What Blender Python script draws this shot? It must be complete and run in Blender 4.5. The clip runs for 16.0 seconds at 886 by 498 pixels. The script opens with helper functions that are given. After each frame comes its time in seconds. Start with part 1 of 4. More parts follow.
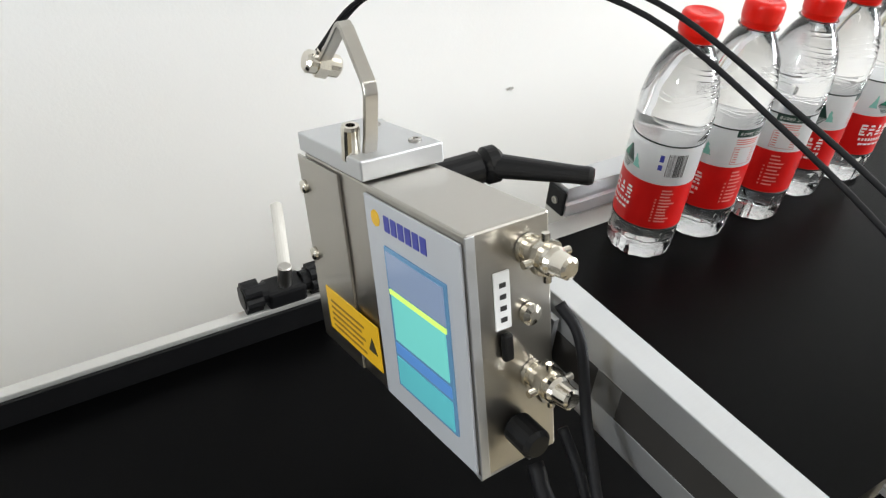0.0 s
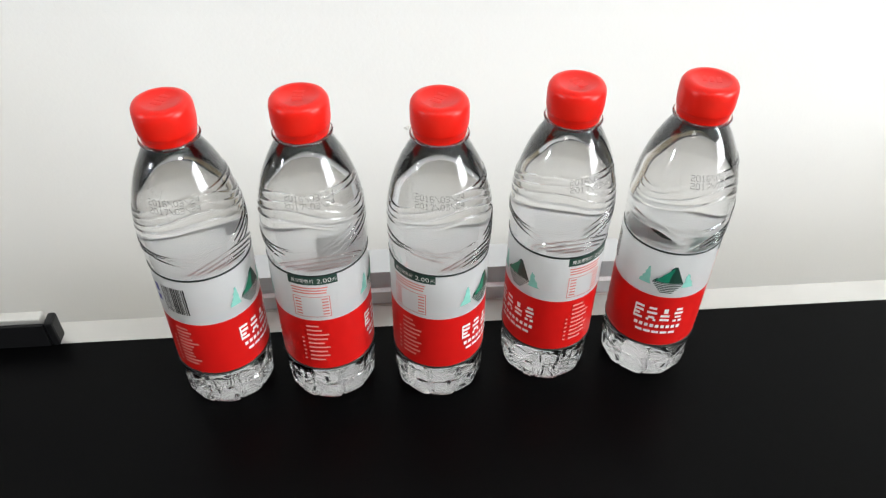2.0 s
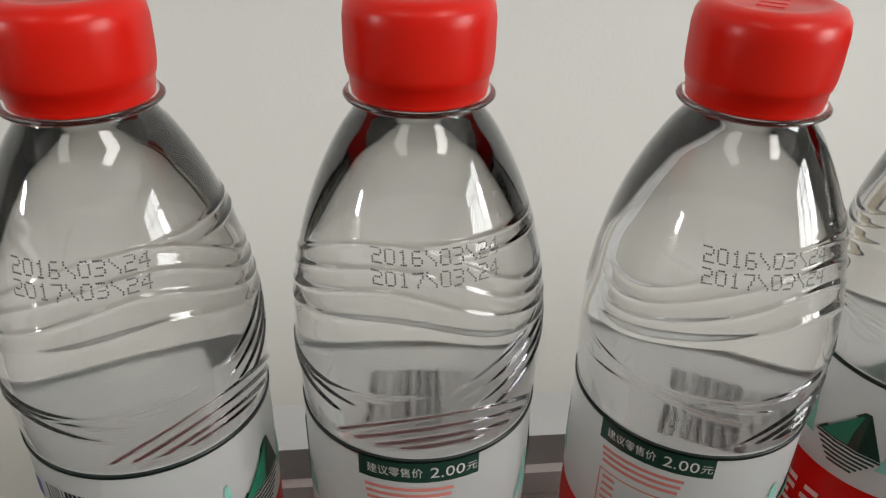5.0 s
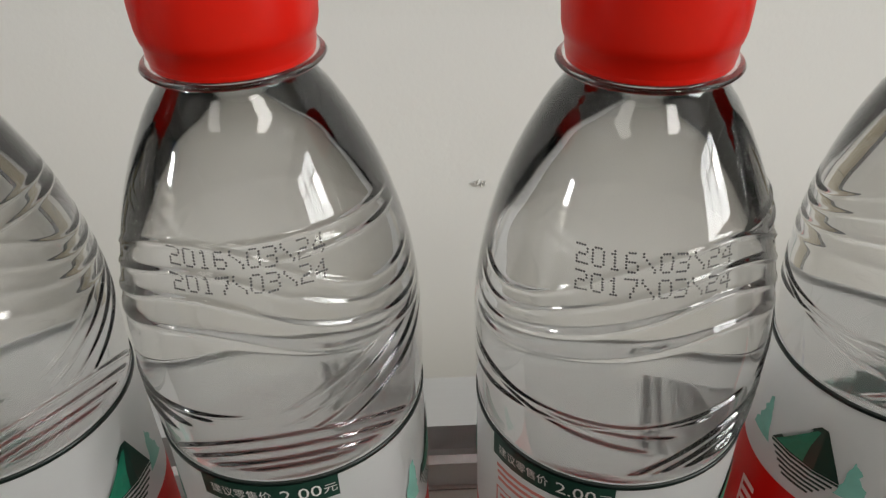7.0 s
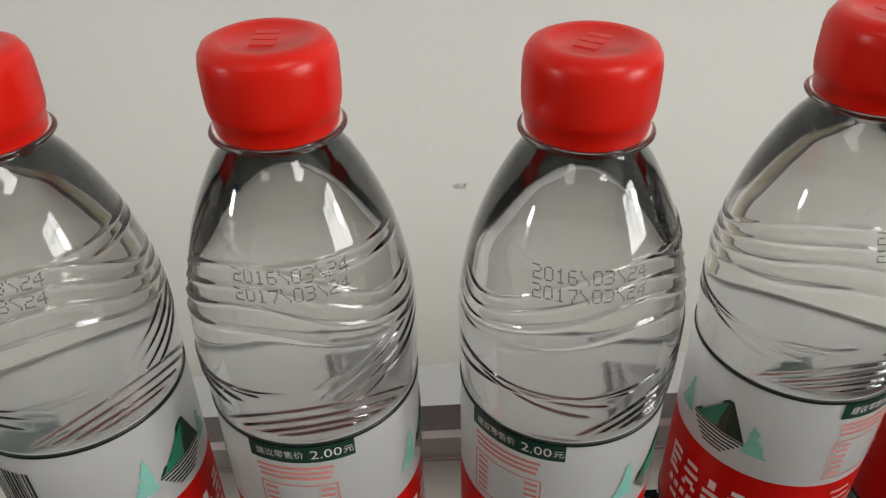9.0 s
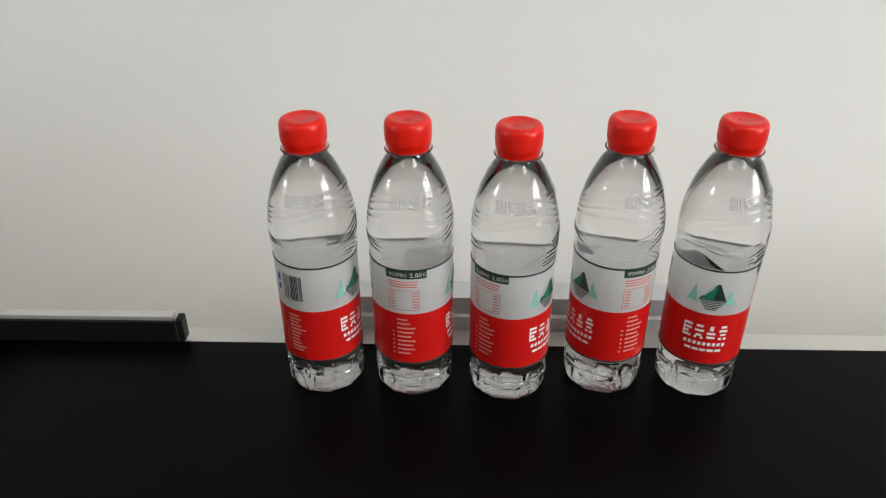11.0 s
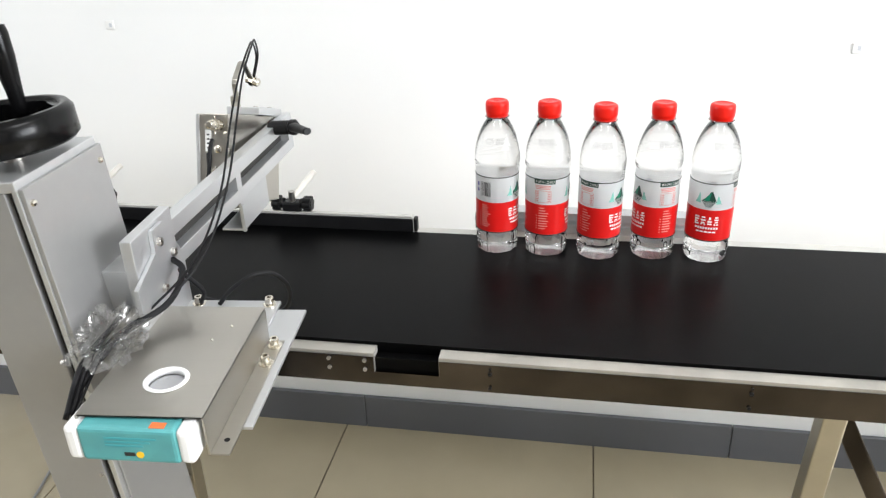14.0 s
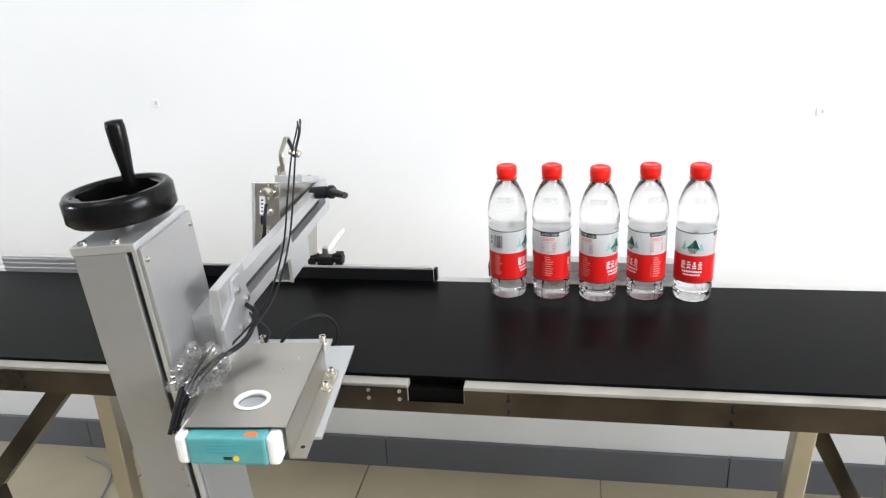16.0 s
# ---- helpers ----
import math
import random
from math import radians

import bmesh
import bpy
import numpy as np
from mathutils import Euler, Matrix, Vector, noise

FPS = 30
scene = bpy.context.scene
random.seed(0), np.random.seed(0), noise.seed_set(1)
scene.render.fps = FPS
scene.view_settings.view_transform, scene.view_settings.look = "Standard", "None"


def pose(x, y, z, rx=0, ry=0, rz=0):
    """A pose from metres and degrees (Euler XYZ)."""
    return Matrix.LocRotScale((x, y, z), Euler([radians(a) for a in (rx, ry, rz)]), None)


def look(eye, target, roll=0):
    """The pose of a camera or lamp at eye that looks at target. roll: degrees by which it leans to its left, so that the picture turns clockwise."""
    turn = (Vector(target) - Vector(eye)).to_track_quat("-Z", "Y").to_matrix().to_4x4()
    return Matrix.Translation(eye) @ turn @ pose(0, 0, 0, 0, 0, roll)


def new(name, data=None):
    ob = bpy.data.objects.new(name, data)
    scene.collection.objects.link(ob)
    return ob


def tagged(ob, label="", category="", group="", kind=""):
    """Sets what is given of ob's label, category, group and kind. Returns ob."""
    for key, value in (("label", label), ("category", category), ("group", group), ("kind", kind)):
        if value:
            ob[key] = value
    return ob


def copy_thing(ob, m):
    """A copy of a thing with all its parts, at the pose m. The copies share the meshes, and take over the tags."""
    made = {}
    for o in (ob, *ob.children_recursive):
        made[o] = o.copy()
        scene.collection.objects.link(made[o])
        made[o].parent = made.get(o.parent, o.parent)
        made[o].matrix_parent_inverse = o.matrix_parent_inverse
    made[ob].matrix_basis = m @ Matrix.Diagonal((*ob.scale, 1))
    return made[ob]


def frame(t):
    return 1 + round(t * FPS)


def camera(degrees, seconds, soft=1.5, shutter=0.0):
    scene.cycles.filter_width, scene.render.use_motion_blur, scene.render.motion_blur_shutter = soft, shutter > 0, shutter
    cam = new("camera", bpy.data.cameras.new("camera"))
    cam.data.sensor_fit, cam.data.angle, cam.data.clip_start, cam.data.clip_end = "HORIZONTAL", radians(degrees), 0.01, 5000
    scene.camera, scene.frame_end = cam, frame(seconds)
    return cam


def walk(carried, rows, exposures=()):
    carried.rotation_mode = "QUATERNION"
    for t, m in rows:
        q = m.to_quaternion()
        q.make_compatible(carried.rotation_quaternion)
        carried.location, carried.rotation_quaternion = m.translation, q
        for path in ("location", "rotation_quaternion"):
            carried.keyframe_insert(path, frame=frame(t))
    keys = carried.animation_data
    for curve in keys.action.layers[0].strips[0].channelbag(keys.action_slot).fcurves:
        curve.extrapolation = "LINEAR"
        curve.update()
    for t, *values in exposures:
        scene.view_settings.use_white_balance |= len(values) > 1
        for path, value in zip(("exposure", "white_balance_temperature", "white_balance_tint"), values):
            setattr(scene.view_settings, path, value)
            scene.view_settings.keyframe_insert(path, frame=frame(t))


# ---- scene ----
cam = camera(59.8, 16.0, 1.3)
PATH = [
    (0.0, -0.6547, -0.3839, 1.1377, -31.733, -37.911, -4.390),
    (0.5, -0.5734, -0.3833, 1.1839, -23.605, -41.983, -5.780),
    (1.0, -0.4784, -0.3924, 1.1675, -15.115, -41.803, -3.717),
    (1.5, -0.3852, -0.3897, 1.1430, -7.606, -41.774, -0.280),
    (2.0, -0.0297, -0.3714, 1.1447, -4.588, -41.412, -0.448),
    (2.5, -0.0473, -0.3755, 1.1282, -3.050, -37.933, -0.799),
    (3.0, -0.0704, -0.3551, 1.0882, -4.458, -35.329, -1.155),
    (3.5, -0.1080, -0.3193, 1.0603, -3.769, -32.400, -0.672),
    (4.0, -0.1049, -0.2547, 1.0094, -5.771, -28.394, -1.044),
    (6.5, -0.0529, -0.1317, 0.9521, -4.384, -34.361, 0.446),
    (7.0, -0.0413, -0.1375, 0.9572, -1.820, -34.266, 1.475),
    (7.5, -0.0396, -0.1399, 0.9488, -3.711, -32.742, 1.449),
    (8.0, -0.0402, -0.1363, 0.9580, -3.447, -33.438, 1.328),
    (8.5, -0.0403, -0.1422, 0.9687, -1.863, -34.803, 1.611),
    (9.0, -0.0442, -0.1750, 0.9920, -3.124, -35.115, 0.966),
    (9.5, -0.0369, -0.2180, 1.0336, -0.315, -37.571, -0.117),
    (10.0, -0.0418, -0.3050, 1.0672, -1.347, -35.597, -0.109),
    (12.5, -0.0349, -0.7859, 1.1881, 8.568, -27.613, 0.400),
    (13.0, -0.0360, -0.8836, 1.1938, 9.456, -26.868, 0.327),
    (13.5, -0.0420, -0.9798, 1.1950, 9.956, -26.209, 0.486),
    (14.0, -0.0362, -1.0668, 1.2103, 9.796, -25.515, 1.648),
    (14.5, -0.0379, -1.1456, 1.2355, 9.291, -24.654, 1.716),
    (15.0, -0.0394, -1.1993, 1.2632, 9.274, -22.980, 1.946),
    (15.5, -0.0378, -1.2208, 1.2701, 9.733, -21.855, 2.393),
    (16.0, -0.0385, -1.2189, 1.2673, 9.368, -21.479, 2.744),
]
EXPOSURES = [(0.0, 0.25, 6350, 10), (1.5, 0.25, 6350, 10), (3.0, 0.05, 6400, 10), (4.0, -0.35, 6600, 10), (6.5, -0.65, 6800, 10), (9.5, -0.6, 6800, 10), (10.0, -0.5, 6750, 10), (12.5, -0.1, 6450, 10), (13.5, 0.32, 6400, 10), (14.5, 0.55, 6250, 12), (16.0, 0.45, 6200, 12)]
ZB = 0.70          # height of the belt above the floor
rows = [(t, pose(x, y, z, 90 + pitch, roll, yaw)) for t, x, y, z, yaw, pitch, roll in PATH]
walk(cam, rows, EXPOSURES)

# ---- light ----
world = bpy.data.worlds.new("daylight")
scene.world = world
world.use_nodes = True
wn = world.node_tree.nodes
sky = wn.new("ShaderNodeTexSky")
sky.sky_type, sky.sun_disc = "NISHITA", False
sky.sun_elevation, sky.sun_rotation = radians(40), radians(150)
world.node_tree.links.new(sky.outputs["Color"], wn["Background"].inputs["Color"])
wn["Background"].inputs["Strength"].default_value = 0.1


def area_lamp(name, m, size_x, size_y, watts, colour=(1, 1, 1)):
    data = bpy.data.lights.new(name, "AREA")
    data.shape, data.size, data.size_y, data.energy, data.color = "RECTANGLE", size_x, size_y, watts, colour
    ob = new(name, data)
    ob.matrix_world = m
    return ob


# ---- materials ----
def material(name, colour, rough=0.5, metal=0.0, noise_scale=0.0, vary=0.0, bump=0.0, bump_scale=200.0, stretch=(1, 1, 1),
             rough_vary=0.0, coat=0.0, random_tone=0.0, stain=0.0, stain_scale=6.0):
    mat = bpy.data.materials.new(name)
    mat.use_nodes = True
    nt = mat.node_tree
    n, l = nt.nodes, nt.links
    b = n["Principled BSDF"]
    b.inputs["Roughness"].default_value, b.inputs["Metallic"].default_value = rough, metal
    b.inputs["Base Color"].default_value = (*colour, 1)
    b.inputs["Coat Weight"].default_value = coat
    tc = n.new("ShaderNodeTexCoord")
    mp = n.new("ShaderNodeMapping")
    mp.inputs["Scale"].default_value = stretch
    l.new(tc.outputs["Object"], mp.inputs["Vector"])
    out = None
    if vary > 0:
        t1 = n.new("ShaderNodeTexNoise")
        t1.inputs["Scale"].default_value, t1.inputs["Detail"].default_value = noise_scale, 6
        l.new(mp.outputs["Vector"], t1.inputs["Vector"])
        r = n.new("ShaderNodeMapRange")
        r.inputs["To Min"].default_value, r.inputs["To Max"].default_value = 1 - vary, 1 + vary
        l.new(t1.outputs["Fac"], r.inputs["Value"])
        out = r.outputs["Result"]
        if rough_vary > 0:
            rr = n.new("ShaderNodeMapRange")
            rr.inputs["To Min"].default_value, rr.inputs["To Max"].default_value = max(0.02, rough - rough_vary), min(1, rough + rough_vary)
            l.new(t1.outputs["Fac"], rr.inputs["Value"])
            l.new(rr.outputs["Result"], b.inputs["Roughness"])
    if stain > 0:
        t2 = n.new("ShaderNodeTexNoise")
        t2.inputs["Scale"].default_value, t2.inputs["Detail"].default_value = stain_scale, 8
        l.new(tc.outputs["Object"], t2.inputs["Vector"])
        r2 = n.new("ShaderNodeMapRange")
        r2.inputs["From Min"].default_value, r2.inputs["From Max"].default_value = 0.35, 0.7
        r2.inputs["To Min"].default_value, r2.inputs["To Max"].default_value = 1 + stain * 0.3, 1 - stain
        l.new(t2.outputs["Fac"], r2.inputs["Value"])
        if out is None:
            out = r2.outputs["Result"]
        else:
            mul = n.new("ShaderNodeMath")
            mul.operation = "MULTIPLY"
            l.new(out, mul.inputs[0]), l.new(r2.outputs["Result"], mul.inputs[1])
            out = mul.outputs[0]
    if random_tone > 0:
        oi = n.new("ShaderNodeObjectInfo")
        r3 = n.new("ShaderNodeMapRange")
        r3.inputs["To Min"].default_value, r3.inputs["To Max"].default_value = 1 - random_tone, 1 + random_tone
        l.new(oi.outputs["Random"], r3.inputs["Value"])
        if out is None:
            out = r3.outputs["Result"]
        else:
            mul = n.new("ShaderNodeMath")
            mul.operation = "MULTIPLY"
            l.new(out, mul.inputs[0]), l.new(r3.outputs["Result"], mul.inputs[1])
            out = mul.outputs[0]
    if out is not None:
        sc = n.new("ShaderNodeVectorMath")
        sc.operation = "SCALE"
        sc.inputs[0].default_value = colour
        l.new(out, sc.inputs["Scale"])
        l.new(sc.outputs["Vector"], b.inputs["Base Color"])
    if bump > 0:
        t3 = n.new("ShaderNodeTexNoise")
        t3.inputs["Scale"].default_value, t3.inputs["Detail"].default_value = bump_scale, 4
        l.new(mp.outputs["Vector"], t3.inputs["Vector"])
        bp = n.new("ShaderNodeBump")
        bp.inputs["Strength"].default_value, bp.inputs["Distance"].default_value = bump, 0.001
        l.new(t3.outputs["Fac"], bp.inputs["Height"])
        l.new(bp.outputs["Normal"], b.inputs["Normal"])
    return mat


def clear_material(name, ior, rough, tint=(1, 1, 1)):
    mat = bpy.data.materials.new(name)
    mat.use_nodes = True
    b = mat.node_tree.nodes["Principled BSDF"]
    b.inputs["Base Color"].default_value = (*tint, 1)
    b.inputs["Transmission Weight"].default_value = 1.0
    b.inputs["IOR"].default_value, b.inputs["Roughness"].default_value = ior, rough
    return mat


def glow_material(name, colour, strength):
    mat = bpy.data.materials.new(name)
    mat.use_nodes = True
    b = mat.node_tree.nodes["Principled BSDF"]
    b.inputs["Base Color"].default_value = (*colour, 1)
    b.inputs["Emission Color"].default_value = (*colour, 1)
    b.inputs["Emission Strength"].default_value = strength
    b.inputs["Roughness"].default_value = 0.15
    return mat


WALL = material("wall_paint", (0.80, 0.805, 0.80), 0.6, noise_scale=3, vary=0.02, bump=0.15, bump_scale=300, stain=0.02, stain_scale=2)
PLAIN = material("room_paint", (0.74, 0.74, 0.73), 0.8, noise_scale=2, vary=0.03)
TILE = material("floor_tile_glaze", (0.40, 0.346, 0.240), 0.18, noise_scale=9, vary=0.04, rough_vary=0.06, random_tone=0.02, stain=0.06)
# Unseen front wall toned dark so that metal and bottles reflect less light.
FRONT_TONE = material("darkened_front_tone", (0.36, 0.355, 0.35), 0.8, noise_scale=2, vary=0.1)
GROUT = material("grout", (0.22, 0.18, 0.13), 0.9, noise_scale=40, vary=0.1)
SKIRT = material("skirting_grey", (0.118, 0.122, 0.134), 0.25, noise_scale=12, vary=0.06, stain=0.05)
BELT = material("belt_rubber", (0.0012, 0.0012, 0.0013), 0.34, noise_scale=5, vary=0.25, rough_vary=0.08, bump=0.12, bump_scale=900, stain=0.25, stain_scale=7)
STEEL = material("brushed_steel", (0.47, 0.45, 0.41), 0.30, 1.0, noise_scale=260, vary=0.035, rough_vary=0.05, bump=0.03, bump_scale=400, stretch=(0.06, 1, 1), stain=0.05, stain_scale=9)
# Stained steel; its base colour is lowered to stand for dark reflections.
STEEL_SIDE = material("worn_darkened_steel_side", (0.085, 0.073, 0.063), 0.24, 1.0, noise_scale=7, vary=0.75, rough_vary=0.14, stretch=(1, 0.2, 1.5), stain=0.75, stain_scale=5)
EDGE_RAIL = material("worn_edge_rail", (0.46, 0.44, 0.40), 0.45, 0.7, noise_scale=30, vary=0.10, rough_vary=0.08, stretch=(0.2, 1, 1), stain=0.22, stain_scale=14)
ALU = material("anodised_aluminium", (0.60, 0.61, 0.62), 0.42, 0.85, noise_scale=90, vary=0.04, rough_vary=0.06, bump=0.05, bump_scale=500, stretch=(1, 14, 1))
ALU_EDGE = material("aluminium_strip", (0.62, 0.61, 0.58), 0.45, 0.6, noise_scale=30, vary=0.06, rough_vary=0.08, stain=0.08, stain_scale=12)
PAINTED = material("light_grey_powder_coat", (0.36, 0.36, 0.355), 0.36, 0.6, noise_scale=70, vary=0.04, bump=0.06, bump_scale=700)
CHROME = material("nickel_plating", (0.70, 0.66, 0.58), 0.16, 1.0, noise_scale=150, vary=0.1, rough_vary=0.08)
BOLT = material("bolt_steel", (0.45, 0.43, 0.40), 0.3, 1.0, noise_scale=200, vary=0.12)
BLACK = material("black_plastic", (0.007, 0.007, 0.0075), 0.40, noise_scale=60, vary=0.2, rough_vary=0.08, bump=0.1, bump_scale=1500)
BLACK_GLOSS = material("black_gloss_plastic", (0.004, 0.004, 0.0042), 0.22, noise_scale=60, vary=0.2, rough_vary=0.05, bump=0.06, bump_scale=600)
CABLE = material("cable_rubber", (0.006, 0.006, 0.007), 0.55, noise_scale=100, vary=0.2)
# Near-black fill that paints the shade inside the arm and column slots.
SLOT_SHADE = material("slot_shade", (0.02, 0.018, 0.016), 0.7, noise_scale=40, vary=0.3)
ROD = material("pale_plastic_rod", (0.62, 0.60, 0.55), 0.4, noise_scale=60, vary=0.08)
WHITE = material("white_plastic", (0.80, 0.80, 0.79), 0.35, noise_scale=50, vary=0.03)
GREY_PLATE = material("grey_membrane", (0.50, 0.52, 0.55), 0.35, noise_scale=40, vary=0.04)
YELLOW = material("yellow_sticker", (0.85, 0.50, 0.02), 0.4, noise_scale=60, vary=0.05)
INK = material("black_ink", (0.02, 0.02, 0.02), 0.5, noise_scale=100, vary=0.2)
BROWN_INK = material("brown_ink", (0.28, 0.15, 0.02), 0.5, noise_scale=100, vary=0.2)
CAP_RED = material("red_cap_plastic", (0.66, 0.010, 0.004), 0.30, noise_scale=60, vary=0.06, bump=0.03, bump_scale=400)
LABEL_RED = material("red_label_film", (0.66, 0.010, 0.008), 0.34, noise_scale=60, vary=0.05)
LABEL_WHITE = material("white_label_film", (0.84, 0.85, 0.85), 0.32, noise_scale=60, vary=0.03)
LABEL_DARK = material("dark_green_print", (0.012, 0.045, 0.032), 0.35, noise_scale=80, vary=0.2)
EDGE_INK = material("near_black_print", (0.006, 0.013, 0.011), 0.4, noise_scale=80, vary=0.2)
LABEL_GREEN = material("green_print", (0.012, 0.20, 0.12), 0.35, noise_scale=160, vary=0.5)
LABEL_TEAL = material("teal_print", (0.24, 0.56, 0.48), 0.35, noise_scale=160, vary=0.25)
LABEL_PINK = material("pink_print", (0.72, 0.25, 0.22), 0.4, noise_scale=80, vary=0.1)
PRINT_WHITE = material("white_print", (0.82, 0.78, 0.76), 0.4, noise_scale=80, vary=0.05)
DATE_INK = material("grey_date_ink", (0.075, 0.075, 0.08), 0.6, noise_scale=80, vary=0.2)
TEAL_BOX = material("teal_printed_card", (0.09, 0.34, 0.35), 0.4, noise_scale=25, vary=0.10, stain=0.15, stain_scale=30)
TEAL_DARK = material("deep_teal_card", (0.05, 0.32, 0.36), 0.4, noise_scale=25, vary=0.10)
ORANGE = material("orange_print", (0.85, 0.16, 0.04), 0.4, noise_scale=60, vary=0.05)
BLUE_INK = material("blue_ink", (0.05, 0.06, 0.35), 0.4, noise_scale=60, vary=0.1)
WATER = clear_material("water", 1.333, 0.0)
def thin_film(mat, share):
    """Lets part of the light through a printed film."""
    nt = mat.node_tree
    b, out = nt.nodes["Principled BSDF"], nt.nodes["Material Output"]
    tr, mx = nt.nodes.new("ShaderNodeBsdfTranslucent"), nt.nodes.new("ShaderNodeMixShader")
    src = b.inputs["Base Color"].links[0].from_socket
    nt.links.new(src, tr.inputs["Color"])
    mx.inputs["Fac"].default_value = share
    nt.links.new(b.outputs[0], mx.inputs[1]), nt.links.new(tr.outputs[0], mx.inputs[2])
    nt.links.new(mx.outputs[0], out.inputs["Surface"])


for dull in (CABLE, BLACK, BLACK_GLOSS):
    dull.node_tree.nodes["Principled BSDF"].inputs["Specular IOR Level"].default_value = 0.22
CAP_RED.node_tree.nodes["Principled BSDF"].inputs["Specular IOR Level"].default_value = 0.3
BLACK_GLOSS.node_tree.nodes["Principled BSDF"].inputs["Specular IOR Level"].default_value = 0.16
LABEL_BACK = material("film_reverse", (0.88, 0.78, 0.77), 0.5, noise_scale=60, vary=0.03)
thin_film(LABEL_BACK, 0.45)
thin_film(LABEL_WHITE, 0.60)
thin_film(LABEL_RED, 0.18)
LEG = material("dull_steel_tube", (0.46, 0.43, 0.36), 0.33, 1.0, noise_scale=60, vary=0.06, rough_vary=0.06, stain=0.12, stain_scale=8)
# Unseen left wall greyed so that less light bounces onto the back wall's left.
LEFT_TONE = material("darkened_left_tone", (0.42, 0.42, 0.41), 0.8, noise_scale=2, vary=0.06)
coat = WATER.node_tree.nodes["Principled BSDF"].inputs
coat["Coat Weight"].default_value, coat["Coat IOR"].default_value, coat["Coat Roughness"].default_value = 0.8, 1.57, 0.02
PET = clear_material("clear_bottle_plastic", 1.45, 0.02, (0.98, 0.985, 0.985))
FILM = bpy.data.materials.new("crumpled_clear_film")
FILM.use_nodes = True
fn = FILM.node_tree.nodes
mix, see, shine = fn.new("ShaderNodeMixShader"), fn.new("ShaderNodeBsdfTransparent"), fn.new("ShaderNodeBsdfGlossy")
see.inputs["Color"].default_value, shine.inputs["Roughness"].default_value = (0.93, 0.93, 0.93, 1), 0.12
mix.inputs["Fac"].default_value = 0.16
FILM.node_tree.links.new(see.outputs[0], mix.inputs[1])
FILM.node_tree.links.new(shine.outputs[0], mix.inputs[2])
FILM.node_tree.links.new(mix.outputs[0], fn["Material Output"].inputs["Surface"])
BELT.node_tree.nodes["Principled BSDF"].inputs["Specular IOR Level"].default_value = 0.058


# ---- mesh helpers ----
def empty(name, label="", category="", group="", kind="", m=None):
    ob = tagged(new(name), label, category, group, kind)
    if m is not None:
        ob.matrix_world = m
    return ob


def mesh_object(name, bm, mat, smooth=False):
    me = bpy.data.meshes.new(name)
    bmesh.ops.recalc_face_normals(bm, faces=bm.faces)
    bm.to_mesh(me)
    bm.free()
    me.materials.append(mat)
    if smooth:
        me.shade_smooth()
    return new(name, me)


def part(name, bm, mat, parent, label="", smooth=False):
    ob = mesh_object(name, bm, mat, smooth)
    ob.parent = parent
    if label:
        ob["label"] = label
    return ob


def structure(name, bm, mat, label, category):
    return tagged(mesh_object(name, bm, mat), label, category, kind="structure")


def box(x0, x1, y0, y1, z0, z1, bevel=0.0, m=None, bm=None, segments=2):
    own = bmesh.new()
    bmesh.ops.create_cube(own, size=1, matrix=Matrix.Translation(((x0 + x1) / 2, (y0 + y1) / 2, (z0 + z1) / 2)) @ Matrix.Diagonal((x1 - x0, y1 - y0, z1 - z0, 1)))
    if bevel > 0:
        bmesh.ops.bevel(own, geom=own.edges[:], offset=bevel, segments=segments, affect="EDGES", profile=0.5)
    if m is not None:
        bmesh.ops.transform(own, matrix=m, verts=own.verts)
    return join(bm, own)


def join(bm, own):
    if bm is None:
        return own
    me = bpy.data.meshes.new("tmp")
    own.to_mesh(me)
    own.free()
    bm.from_mesh(me)
    bpy.data.meshes.remove(me)
    return bm


def lathe(profile, steps=48, m=None, bm=None, closed=False):
    """A turned body about z from (radius, height) pairs."""
    own = bmesh.new()
    rings = []
    for r, z in profile:
        if r < 1e-6:
            rings.append([own.verts.new((0, 0, z))])
        else:
            rings.append([own.verts.new((r * math.cos(2 * math.pi * i / steps), r * math.sin(2 * math.pi * i / steps), z)) for i in range(steps)])
    pairs = list(zip(rings, rings[1:])) + ([(rings[-1], rings[0])] if closed else [])
    for a, b in pairs:
        for i in range(steps):
            j = (i + 1) % steps
            q = [a[i % len(a)], a[j % len(a)], b[j % len(b)], b[i % len(b)]]
            q = list(dict.fromkeys(q))
            if len(q) > 2:
                own.faces.new(q)
    if m is not None:
        bmesh.ops.transform(own, matrix=m, verts=own.verts)
    return join(bm, own)


def rod(a, b, r, steps=20, bm=None, bevel=0.0):
    a, b = Vector(a), Vector(b)
    d = (b - a).length
    e = min(bevel, r * 0.8)
    prof = [(0, 0), (r - e, 0), (r, e), (r, d - e), (r - e, d), (0, d)] if e > 0 else [(0, 0), (r, 0), (r, d), (0, d)]
    m = Matrix.Translation(a) @ (b - a).to_track_quat("Z", "Y").to_matrix().to_4x4()
    return lathe(prof, steps, m, bm)


